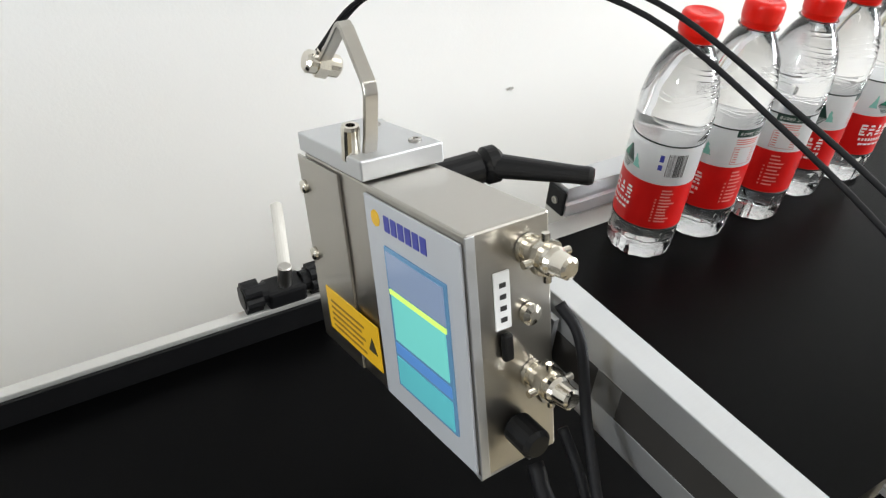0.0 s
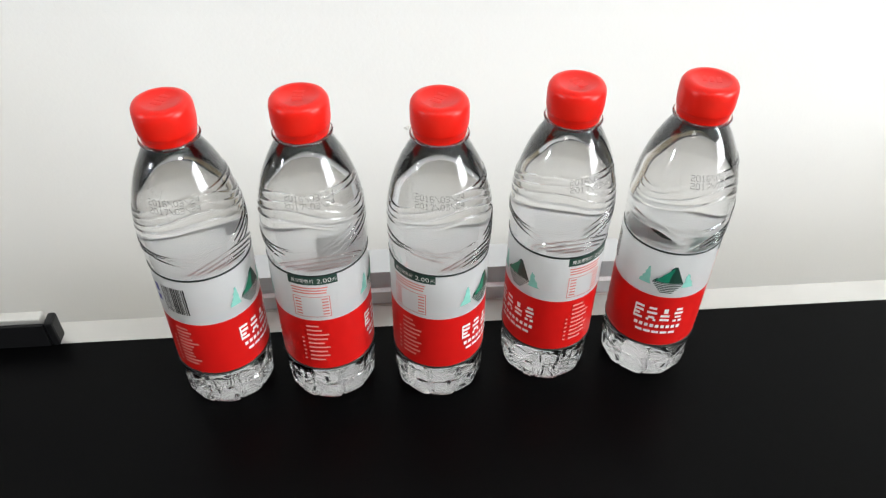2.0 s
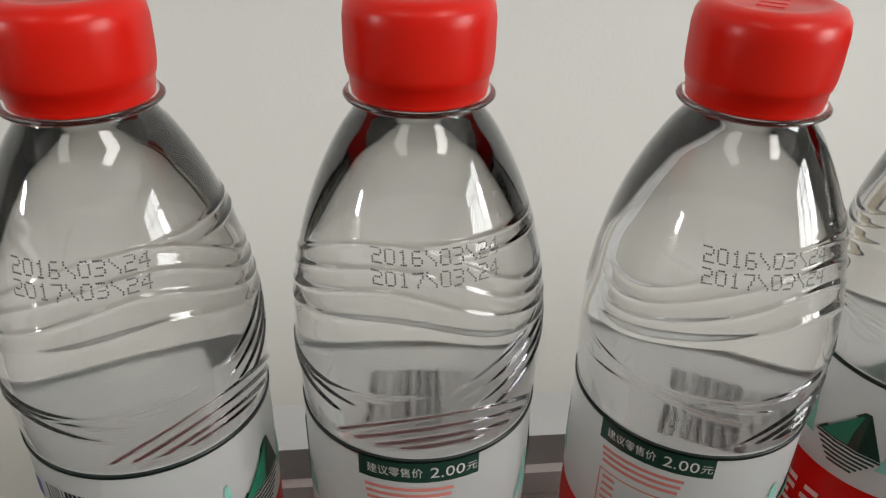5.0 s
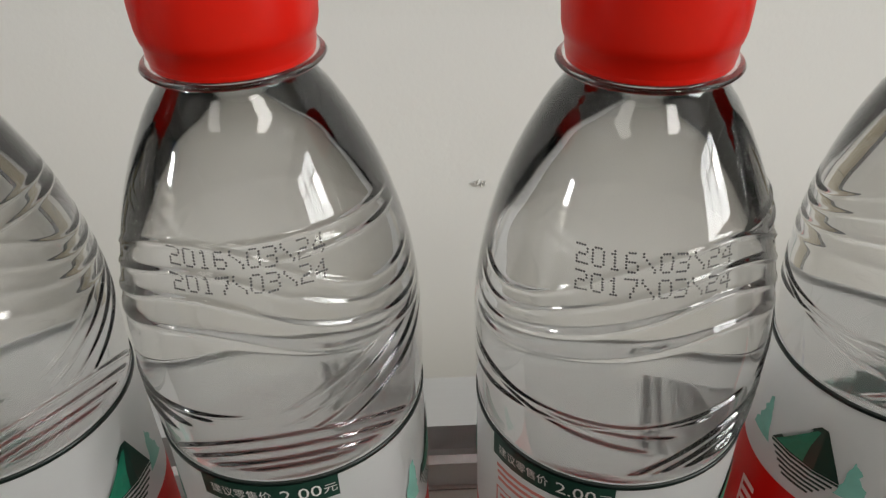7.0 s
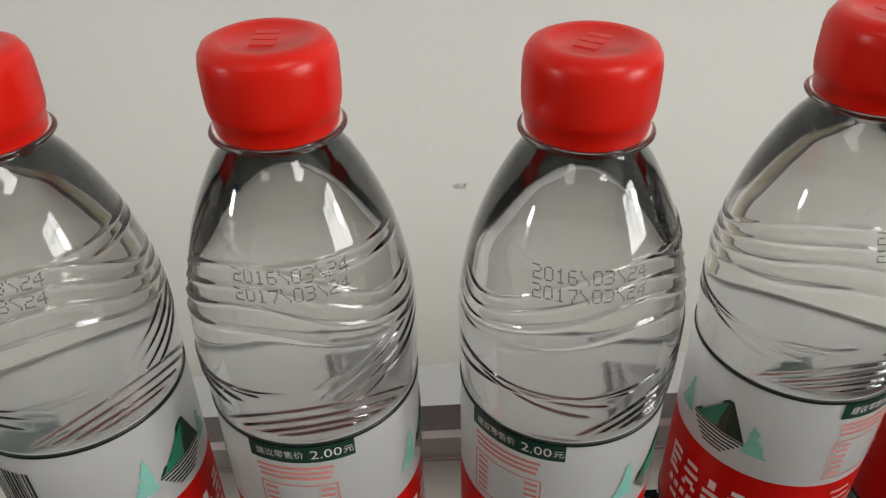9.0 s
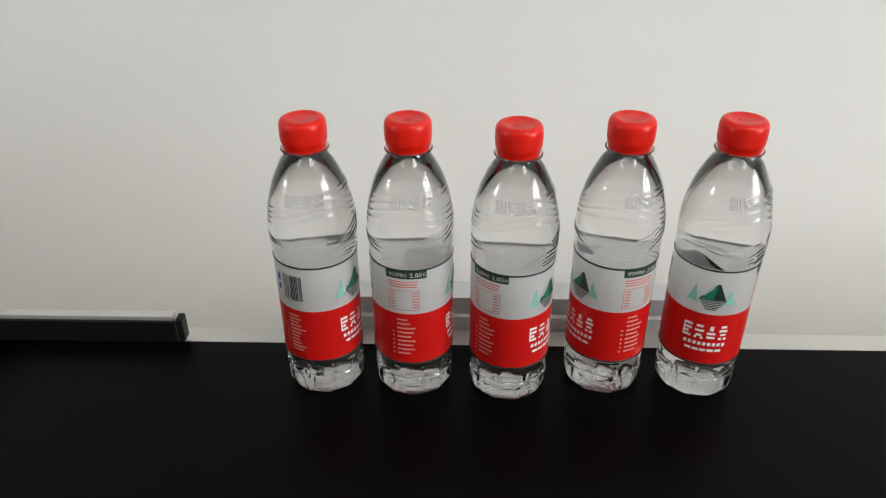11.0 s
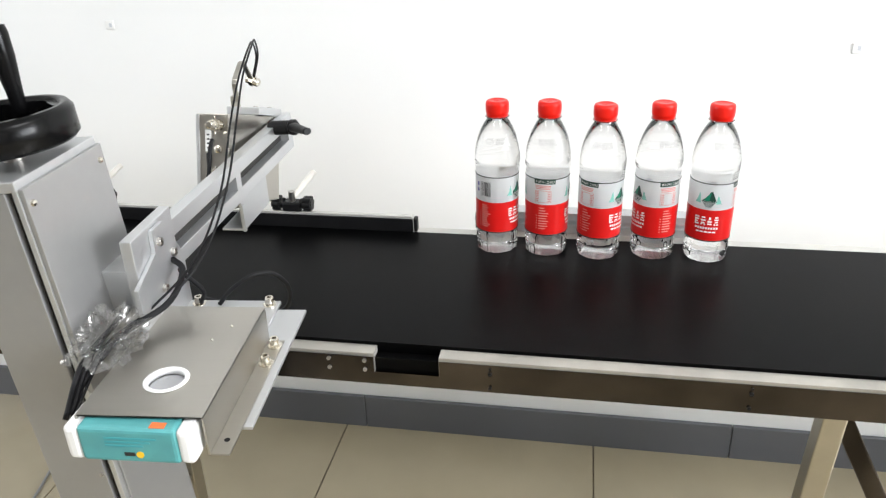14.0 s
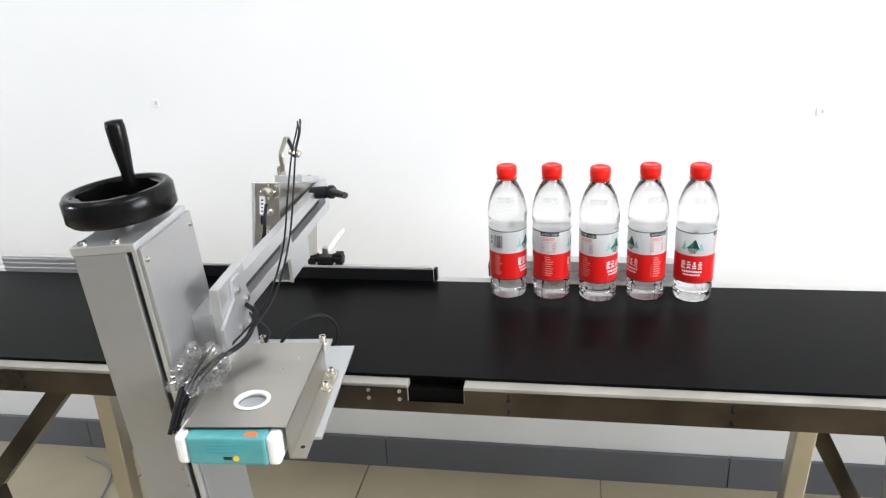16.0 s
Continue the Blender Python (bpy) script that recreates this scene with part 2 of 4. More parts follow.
def tube(points, r, steps=10, sub=8):
    """A round cable through the points."""
    pts = [Vector(p) for p in points]
    pts = [pts[0] * 2 - pts[1]] + pts + [pts[-1] * 2 - pts[-2]]
    line = []
    for i in range(1, len(pts) - 2):
        p0, p1, p2, p3 = pts[i - 1:i + 3]
        for k in range(sub):
            t = k / sub
            line.append(0.5 * ((2 * p1) + (p2 - p0) * t + (2 * p0 - 5 * p1 + 4 * p2 - p3) * t * t + (3 * p1 - p0 - 3 * p2 + p3) * t ** 3))
    line.append(pts[-2])
    bm = bmesh.new()
    side = Vector((0.31, 0.17, 0.93))
    rings = []
    for i, p in enumerate(line):
        d = (line[min(i + 1, len(line) - 1)] - line[max(i - 1, 0)]).normalized()
        side = (side - d * side.dot(d)).normalized()
        up = d.cross(side)
        rings.append([bm.verts.new(p + r * (math.cos(a) * side + math.sin(a) * up)) for a in [2 * math.pi * k / steps for k in range(steps)]])
    for a, b in zip(rings, rings[1:]):
        for i in range(steps):
            bm.faces.new((a[i], a[(i + 1) % steps], b[(i + 1) % steps], b[i]))
    bm.faces.new(rings[0][::-1]), bm.faces.new(rings[-1])
    return bm


def prism(outline, depth, m=None, bm=None, bevel=0.0):
    """A plate from an outline in x, y and a thickness along z."""
    own = bmesh.new()
    f = own.faces.new([own.verts.new((x, y, 0)) for x, y in outline])
    ex = bmesh.ops.extrude_face_region(own, geom=[f])
    bmesh.ops.translate(own, vec=(0, 0, depth), verts=[v for v in ex["geom"] if isinstance(v, bmesh.types.BMVert)])
    if bevel > 0:
        bmesh.ops.bevel(own, geom=own.edges[:], offset=bevel, segments=2, affect="EDGES", profile=0.5)
    if m is not None:
        bmesh.ops.transform(own, matrix=m, verts=own.verts)
    return join(bm, own)


def hex_bolt(a, b, r, bm=None):
    """A socket-head screw standing from a to b."""
    a, b = Vector(a), Vector(b)
    d = (b - a).length
    m = Matrix.Translation(a) @ (b - a).to_track_quat("Z", "Y").to_matrix().to_4x4()
    return lathe([(0, 0), (r, 0), (r, d * 0.9), (r * 0.9, d), (r * 0.5, d), (r * 0.5, d * 0.55), (0, d * 0.55)], 16, m, bm)

# ---- room ----
WALL_Y, ROOM_X0, ROOM_X1, ROOM_Y0, ROOM_H = 0.415, -3.2, 3.0, -4.2, 2.7
structure("wall_back", box(ROOM_X0, ROOM_X1, WALL_Y, WALL_Y + 0.12, 0, ROOM_H), WALL, "white painted wall behind the conveyor", "wall")
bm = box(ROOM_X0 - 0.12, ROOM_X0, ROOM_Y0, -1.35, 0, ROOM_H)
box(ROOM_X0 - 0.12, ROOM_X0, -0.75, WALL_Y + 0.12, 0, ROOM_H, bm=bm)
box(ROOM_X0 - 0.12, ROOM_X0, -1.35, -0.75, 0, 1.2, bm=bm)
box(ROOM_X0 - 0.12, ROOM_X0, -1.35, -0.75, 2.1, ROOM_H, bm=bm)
structure("wall_left", bm, LEFT_TONE, "plain unseen side wall with a small window opening, greyed to dim the left", "wall")
bm = box(ROOM_X1, ROOM_X1 + 0.12, ROOM_Y0, -2.6, 0, ROOM_H)
box(ROOM_X1, ROOM_X1 + 0.12, -0.9, WALL_Y + 0.12, 0, ROOM_H, bm=bm)
box(ROOM_X1, ROOM_X1 + 0.12, -2.6, -0.9, 0, 0.9, bm=bm)
box(ROOM_X1, ROOM_X1 + 0.12, -2.6, -0.9, 2.3, ROOM_H, bm=bm)
structure("wall_right", bm, PLAIN, "plain off-white side wall with a window opening", "wall")
structure("wall_front", box(ROOM_X0 - 0.12, ROOM_X1 + 0.12, ROOM_Y0 - 0.12, ROOM_Y0, 0, ROOM_H), FRONT_TONE, "plain unseen wall behind the viewer, toned dark for reflections", "wall")
structure("ceiling", box(ROOM_X0 - 0.12, ROOM_X1 + 0.12, ROOM_Y0 - 0.12, WALL_Y + 0.12, ROOM_H, ROOM_H + 0.1), PLAIN, "plain white ceiling", "ceiling")
floor = structure("floor", box(ROOM_X0, ROOM_X1, ROOM_Y0, WALL_Y, -0.1, -0.006), GROUT, "beige glazed ceramic tile floor with dark joints", "floor")
skirting = tagged(new("baseboard"), "grey glazed skirting tiles along the wall", "skirting", kind="structure")

area_lamp("window_light", look((ROOM_X1 + 0.06, -1.75, 1.6), (0, -1.75, 1.6)), 1.65, 1.35, 104, (0.95, 0.98, 1.0))
area_lamp("window_light", look((ROOM_X1 + 0.05, -1.25, 1.68), (0, -1.25, 1.68)), 0.30, 0.42, 22, (1.0, 0.98, 0.95))
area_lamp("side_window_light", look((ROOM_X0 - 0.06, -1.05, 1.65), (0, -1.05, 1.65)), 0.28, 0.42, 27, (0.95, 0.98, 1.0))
for lx, watts in ((-1.1, 8), (1.0, 27)):
    area_lamp("ceiling_lamp", look((lx, -1.3, ROOM_H - 0.03), (lx, -1.3, 0)), 0.55, 1.15, watts, (1.0, 0.995, 0.98))

win = tagged(new("window_1"), "white framed window with slim bars in the side wall", "window", kind="structure")
for y in (-2.57, -2.02, -1.48, -0.93):
    part("window_bar", box(ROOM_X1 - 0.02, ROOM_X1 + 0.02, y - 0.03, y + 0.03, 0.9, 2.3, 0.004), WHITE, win)
part("window_rail", box(ROOM_X1 - 0.015, ROOM_X1 + 0.015, -2.54, -0.96, 1.86, 1.91, 0.004), WHITE, win)

# ---- conveyor ----
FRONT, BACK, LEFT, RIGHT = -0.286, 0.043, -1.75, 1.85
conveyor = empty("conveyor", "belt conveyor with a black rubber belt on a stainless frame", "conveyor", m=pose(0, 0, 0))
bm = bmesh.new()
n = 24
ring = []
for k in range(n + 1):
    a = math.pi / 2 + math.pi * k / n
    ring.append((LEFT + 0.03 * math.cos(a), ZB - 0.03 + 0.03 * math.sin(a)))
for k in range(n + 1):
    a = -math.pi / 2 + math.pi * k / n
    ring.append((RIGHT + 0.03 * math.cos(a), ZB - 0.03 + 0.03 * math.sin(a)))
va = [bm.verts.new((x, FRONT, z)) for x, z in ring]
vb = [bm.verts.new((x, BACK, z)) for x, z in ring]
for i in range(len(ring)):
    j = (i + 1) % len(ring)
    bm.faces.new((va[i], va[j], vb[j], vb[i]))
bm.faces.new(va), bm.faces.new(vb[::-1])
part("belt", bm, BELT, conveyor, "black rubber belt")
FY = FRONT - 0.018   # front face of the side panel
PANEL = ZB - 0.0475  # lower edge of the side panel
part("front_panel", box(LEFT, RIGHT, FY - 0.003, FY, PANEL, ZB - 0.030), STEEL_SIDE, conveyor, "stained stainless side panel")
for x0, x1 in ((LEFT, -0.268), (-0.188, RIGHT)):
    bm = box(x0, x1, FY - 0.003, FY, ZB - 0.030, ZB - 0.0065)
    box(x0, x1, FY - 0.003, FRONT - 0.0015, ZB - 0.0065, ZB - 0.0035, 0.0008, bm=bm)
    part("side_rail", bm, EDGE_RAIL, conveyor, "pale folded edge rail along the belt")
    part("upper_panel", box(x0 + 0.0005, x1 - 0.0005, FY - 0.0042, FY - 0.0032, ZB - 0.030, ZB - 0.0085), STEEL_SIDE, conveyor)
part("gap_cheek", box(-0.2705, -0.2682, FY - 0.0025, FRONT - 0.002, ZB - 0.032, ZB - 0.0062), ALU_EDGE, conveyor, "pale bent end of the edge rail")
part("gap_cheek", box(-0.1878, -0.1855, FY - 0.0025, FRONT - 0.002, ZB - 0.032, ZB - 0.0062), ALU_EDGE, conveyor, "pale bent end of the edge rail")
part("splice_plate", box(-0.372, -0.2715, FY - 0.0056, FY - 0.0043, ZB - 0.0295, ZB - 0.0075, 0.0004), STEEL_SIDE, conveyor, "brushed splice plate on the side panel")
for bx, bz in ((-0.324, -0.012), (-0.324, -0.025), (-0.279, -0.012), (-0.279, -0.025)):
    part("panel_bolt", hex_bolt((bx, FY - 0.0055, ZB + bz), (bx, FY - 0.0085, ZB + bz), 0.0026), BOLT, conveyor)
part("belt_bed", box(-0.268, -0.188, FRONT - 0.0165, FRONT - 0.003, ZB - 0.045, ZB - 0.012), BELT, conveyor, "dark belt bed in the gap")
for bx in (-0.126, 0.17, -0.88, 0.62):
    for bz, br in ((-0.0135, 0.0016), (-0.0205, 0.0026), (-0.0405, 0.0020)):
        part("panel_bolt", hex_bolt((bx, FY - 0.0032, ZB + bz), (bx, FY - 0.0060, ZB + bz), br), BLACK, conveyor)
part("back_strip", box(LEFT, RIGHT, BACK + 0.001, BACK + 0.026, ZB - 0.05, ZB - 0.003, 0.001), ALU_EDGE, conveyor, "pale aluminium strip behind the belt")


def beam(name, a, b, w, mat, d=None, label=""):
    a, b = Vector(a), Vector(b)
    m = Matrix.Translation(a) @ (b - a).to_track_quat("Z", "Y").to_matrix().to_4x4()
    d = d or w
    return part(name, box(-w / 2, w / 2, -d / 2, d / 2, 0, (b - a).length, 0.002, m), mat, conveyor, label)


for lx, lean in ((0.272, -0.035), (-0.765, 0.0)):
    beam("leg", (lx, FRONT + 0.010, ZB - 0.0465), (lx + lean, FRONT + 0.010, 0.0), 0.027, LEG, label="square stainless leg")
    beam("leg", (lx + (0.24 if lx > 0 else 0.0), 0.02, ZB - 0.05), (lx + (0.29 if lx > 0 else 0.0), 0.02, 0.0), 0.034, LEG)
    beam("cross_bar", (lx + lean * 0.75, FRONT + 0.027, 0.16), (lx + lean * 0.75 + (0.30 if lx > 0 else 0.0), 0.003, 0.16), 0.024, LEG)
beam("brace", (0.385, FRONT + 0.014, ZB - 0.045), (0.53, FRONT + 0.014, 0.22), 0.034, STEEL_SIDE, label="diagonal brace of stained steel, darkened for dim reflections")
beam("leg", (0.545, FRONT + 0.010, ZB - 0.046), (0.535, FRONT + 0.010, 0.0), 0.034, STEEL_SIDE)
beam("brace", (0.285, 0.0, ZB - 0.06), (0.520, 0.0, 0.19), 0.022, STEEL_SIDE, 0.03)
beam("brace", (-0.835, FRONT + 0.014, ZB - 0.052), (-1.05, FRONT + 0.014, 0.41), 0.030, STEEL_SIDE, 0.03, "diagonal brace of stained steel, darkened for dim reflections")
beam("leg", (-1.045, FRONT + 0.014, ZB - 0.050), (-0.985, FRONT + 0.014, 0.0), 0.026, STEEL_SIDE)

# side guard with a black face, behind the belt
guard = empty("guide_rail", "long guide rail with a black face and pale aluminium back", "rail")
part("face", box(-0.90, -0.291, 0.0405, 0.0435, ZB + 0.0005, ZB + 0.0225, 0.0006), BLACK, guard, "matt black rubber face")
part("extrusion", box(-1.17, -0.902, 0.044, 0.060, ZB - 0.0025, ZB + 0.033, 0.001), ALU_EDGE, guard, "pale aluminium end piece")
for bz in (0.006, 0.016, 0.026):
    part("rib", box(-1.1695, -0.9025, 0.0425, 0.0439, ZB + bz - 0.0028, ZB + bz + 0.0028, 0.0004), ALU, guard)
part("backing", box(-0.9015, -0.293, 0.044, 0.0530, ZB - 0.0025, ZB + 0.0262, 0.001), ALU_EDGE, guard, "pale aluminium backing bar")
part("end_stop", box(-0.2905, -0.284, 0.0405, 0.0535, ZB + 0.0005, ZB + 0.0245, 0.002), BLACK, guard)

ext = empty("rail_extrusion", "short ribbed aluminium guide rail behind the belt", "rail")
prof = [(0.071, -0.003), (0.071, 0.010), (0.074, 0.012), (0.074, 0.017), (0.071, 0.019), (0.073, 0.030), (0.100, 0.030), (0.100, -0.003)]
bm = prism([(y, z) for y, z in prof], 0.346, Matrix.Translation((-0.190, 0, ZB)) @ Matrix(((0, 0, 1, 0), (1, 0, 0, 0), (0, 1, 0, 0), (0, 0, 0, 1))))
part("profile", bm, ALU, ext, "ribbed aluminium profile")
part("foot", box(-0.186, 0.15, 0.0695, 0.105, ZB - 0.05, ZB - 0.0035), ALU_EDGE, ext)
part("end_cap", box(-0.1940, -0.1902, 0.0715, 0.098, ZB - 0.002, ZB + 0.026, 0.002), BLACK, ext, "black end cap")
part("bolt", hex_bolt((-0.1940, 0.084, ZB + 0.012), (-0.196, 0.084, ZB + 0.012), 0.004), BOLT, ext)


# clamps that hold the guide rail
def clamp(x):
    c = empty("rail_clamp", "black knobbed clamp with a pale rod on the guide rail", "clamp", group="guide rail clamps", m=pose(x, 0.052, ZB + 0.0264))
    part("block", box(-0.016, 0.016, -0.010, 0.012, 0, 0.016, 0.003), BLACK, c)
    for sx in (-1, 1):
        bm = bmesh.new()
        for k in range(6):
            a = k * math.pi / 3
            rod((sx * 0.020, 0.008 * math.cos(a), 0.012 + 0.008 * math.sin(a)), (sx * 0.033, 0.008 * math.cos(a), 0.012 + 0.008 * math.sin(a)), 0.0048, 10, bm)
        rod((sx * 0.014, 0, 0.012), (sx * 0.034, 0, 0.012), 0.0085, 16, bm)
        tagged(part("knob", bm, BLACK, c, "lobed black knob"), kind="stuff")
    part("post", rod((0, -0.002, 0.012), (0.001, -0.002, 0.034), 0.0055, 16, bevel=0.001), BOLT, c, "short steel post")
    part("rod", rod((0.002, 0.0, 0.022), (0.020, 0.060, 0.046), 0.0048, 16, bevel=0.0012), ROD, c, "pale plastic rod")
    return c


clamp(-0.495)
clamp(-0.852)

# ---- bottles ----
PROFILE = [(0.0, 0.0268), (0.0012, 0.0288), (0.0035, 0.0303), (0.009, 0.0311), (0.03, 0.0314), (0.036, 0.0314), (0.122, 0.0316), (0.128, 0.0322),
           (0.140, 0.0326), (0.152, 0.0324), (0.162, 0.0311), (0.170, 0.0294), (0.178, 0.0271), (0.186, 0.0240), (0.193, 0.0206), (0.198, 0.0177),
           (0.201, 0.0155), (0.2035, 0.0139), (0.207, 0.0134)]


def shoulder(z):
    """Outer radius of the bottle at a height, or at many, along a smooth curve."""
    pz, pr = (np.array(v) for v in zip(*PROFILE))
    slope = np.gradient(pr, pz)
    z = np.clip(z, 0, pz[-1])
    k = np.clip(np.searchsorted(pz, z) - 1, 0, len(pz) - 2)
    h = pz[k + 1] - pz[k]
    t = (z - pz[k]) / h
    return ((1 + 2 * t) * (1 - t) ** 2 * pr[k] + t * (1 - t) ** 2 * h * slope[k] + t * t * (3 - 2 * t) * pr[k + 1] + t * t * (t - 1) * h * slope[k + 1])


def ramp(v, lo, hi):
    t = np.clip((v - lo) / (hi - lo), 0, 1)
    return t * t * (3 - 2 * t)


def relief(phi, z):
    """Moulded waves and fans of ribs on the face of the shoulder, and base flutes."""
    u = (phi + math.pi) % (2 * math.pi) - math.pi
    x = u * 32.5                      # millimetres round the bottle
    mm = (z - 0.118) * 1000
    d = np.zeros(np.broadcast(phi, z).shape)

    def ridge(dist, height, width, gate=1.0):
        np.maximum(d, gate * height * np.exp(-(dist / width) ** 2), out=d)

    # long waves round the shoulder, high in the middle
    for top, amp, high, wide in ((62.0, 7.4, 0.62, 0.56), (56.6, 6.8, 0.66, 0.56), (51.2, 6.4, 0.66, 0.58), (44.5, 5.0, 0.62, 1.0)):
        c = top - amp * (1 - np.cos(2 * u)) + 0.5 * np.sin(5 * u + top)
        ridge((mm - c) / (1 + 0.05 * amp * np.abs(np.sin(2 * u))), high, wide, 0.75 + 0.25 * np.cos(3 * u + top))
    for c, begin in ((62.2, 0.15), (58.6, 0.42)):
        ridge(mm - c + 1.2 * (u - 0.8) ** 2, 0.60, 0.55, ramp(u, begin, begin + 0.35))
    low = ramp(mm, 6.8, 9.0)
    # nested arcs above the label
    for top in (19.2, 15.6, 12.2, 9.6):
        ridge((mm - top + 0.0125 * (x - 17) ** 2) / (1 + 0.012 * np.abs(x - 17)), 0.66, 0.54, low * ramp(50 - x, 0, 6))
    under = 19.2 - 0.0125 * (x - 17) ** 2
    above = ramp(mm - under, 0.2, 1.2)
    # ribs that run into the arcs from both sides
    for begin, rise, end in ((25.6, 0.10, 12), (22.6, -0.02, 4), (19.0, -0.12, -3), (15.2, -0.22, -9)):
        ridge(mm - begin - rise * (x - end), 0.58, 0.54, low * above * ramp(end - x, 0, 5))
    for k in range(4):
        ridge((mm - (27.0 - 4.4 * k) - 0.42 * (x - 19)) * 0.92, 0.55, 0.54, low * above * ramp(x, 15 + k, 20 + k) * ramp(39 - mm, 0, 5))
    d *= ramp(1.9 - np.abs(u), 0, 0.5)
    d *= 0.001 * ramp(z, 0.1245, 0.1275) * ramp(0.1935 - z, 0, 0.003)
    f = np.clip((0.032 - z) / 0.006, 0, 1)
    d -= f * 0.0013 * np.exp(-(np.sin(phi * 5) / 0.2) ** 2)
    d -= 0.0010 * np.exp(-((z - 0.019) / 0.0011) ** 2)
    d -= f * 0.0008 * (0.5 + 0.5 * np.sin(phi * 10 + np.where(z > 0.019, 3.0, 0.0)))
    return d


def patch(p0, p1, z0, z1, lift=0.0004, bm=None, seg=None):
    """A piece of film wrapped round the bottle between two angles (degrees, from the front to the right)."""
    bm = bm or bmesh.new()
    seg = seg or max(1, int(abs(p1 - p0) / 6))
    rows = []
    for k in range(seg + 1):
        a = radians(p0 + (p1 - p0) * k / seg)
        r = 0.0316 + lift
        rows.append([bm.verts.new((r * math.sin(a), -r * math.cos(a), z)) for z in (z0, z1)])
    for a, b in zip(rows, rows[1:]):
        bm.faces.new((a[0], b[0], b[1], a[1]))
    return bm


def hoop(z0, z1, r0, r1):
    return lathe([(r0, z0), (r1, z0), (r1, z1), (r0, z1)], 72, closed=True)


def wrapped_rows(rows, mid, bm=None, lift=0.0007):
    """Strips of ink: (z0, z1, left mm, right mm) about an angle."""
    bm = bm or bmesh.new()
    for z0, z1, x0, x1 in rows:
        patch(mid + math.degrees(x0 / 32.0), mid + math.degrees(x1 / 32.0), z0, z1, lift, bm)
    return bm


def wrapped_shape(rows, mid, lift=0.0007):
    """One inked shape from rows of (z, left mm, right mm) about an angle."""
    bm = bmesh.new()
    r, last = 0.0316 + lift, None
    for z, x0, x1 in rows:
        row = []
        for k in range(4):
            a = radians(mid) + (x0 + (x1 - x0) * k / 3) / 32.0
            row.append(bm.verts.new((r * math.sin(a), -r * math.cos(a), z)))
        if last:
            for k in range(3):
                bm.faces.new((last[k], last[k + 1], row[k + 1], row[k]))
        last = row
    return bm


def text_mesh(body, height, place, thin=0.0, align="CENTER"):
    """Letters of the built-in font as a mesh, each corner moved by place(x, y)."""
    cu = bpy.data.curves.new("text", "FONT")
    cu.body, cu.size, cu.align_x, cu.offset = body, height * 1.4, align, thin
    cu.resolution_u = 2
    ob = new("text", cu)
    bpy.context.view_layer.update()
    me = bpy.data.meshes.new_from_object(ob)
    bpy.data.objects.remove(ob)
    bm = bmesh.new()
    bm.from_mesh(me)
    bpy.data.meshes.remove(me)
    for v in bm.verts:
        v.co = place(v.co.x, v.co.y)
    return bm


def on_bottle(mid, zc, lift, squeeze=1.0):
    def place(x, y):
        z = zc + y
        r = shoulder(z) + lift
        a = radians(mid) + x * squeeze / r
        return Vector((r * math.sin(a), -r * math.cos(a), z))
    return place


DOTS = {"0": "01110 10001 10001 10001 10001 10001 01110", "1": "00100 01100 00100 00100 00100 00100 01110",
        "2": "11110 00001 00001 01110 10000 10000 11111", "3": "11110 00001 00001 01110 00001 00001 11110",
        "4": "00010 00110 01010 10010 11111 00010 00010", "6": "01110 10000 10000 11110 10001 10001 01110",
        "7": "11111 00001 00001 00010 00010 00100 00100", "\\": "10000 10000 01000 00100 00010 00001 00001"}


def dot_text(line, mid, zc, bm, pitch=0.00050):
    """One line of dot-matrix figures printed on the moulded shoulder."""
    wide = (len(line) * 6 - 1) * pitch
    rnd = random.Random(len(line) + int(zc * 1e5))
    for n, ch in enumerate(line):
        for r, row in enumerate(DOTS[ch].split()):
            for c, on in enumerate(row):
                if on == "0":
                    continue
                x = (n * 6 + c) * pitch - wide / 2 + rnd.uniform(-0.04, 0.04) * pitch
                z = zc + (3 - r) * pitch * 1.08 + rnd.uniform(-0.04, 0.04) * pitch
                quad = []
                for k in range(6):
                    dx, dz = 0.50 * pitch * math.cos(k * math.pi / 3), 0.46 * pitch * math.sin(k * math.pi / 3)
                    rr = float(shoulder(z + dz))
                    a = radians(mid) + (x + dx) / rr
                    rr += float(relief(np.array(a), np.array(z + dz))) + 0.00012
                    quad.append(bm.verts.new((rr * math.sin(a), -rr * math.cos(a), z + dz)))
                bm.faces.new(quad)
    return bm


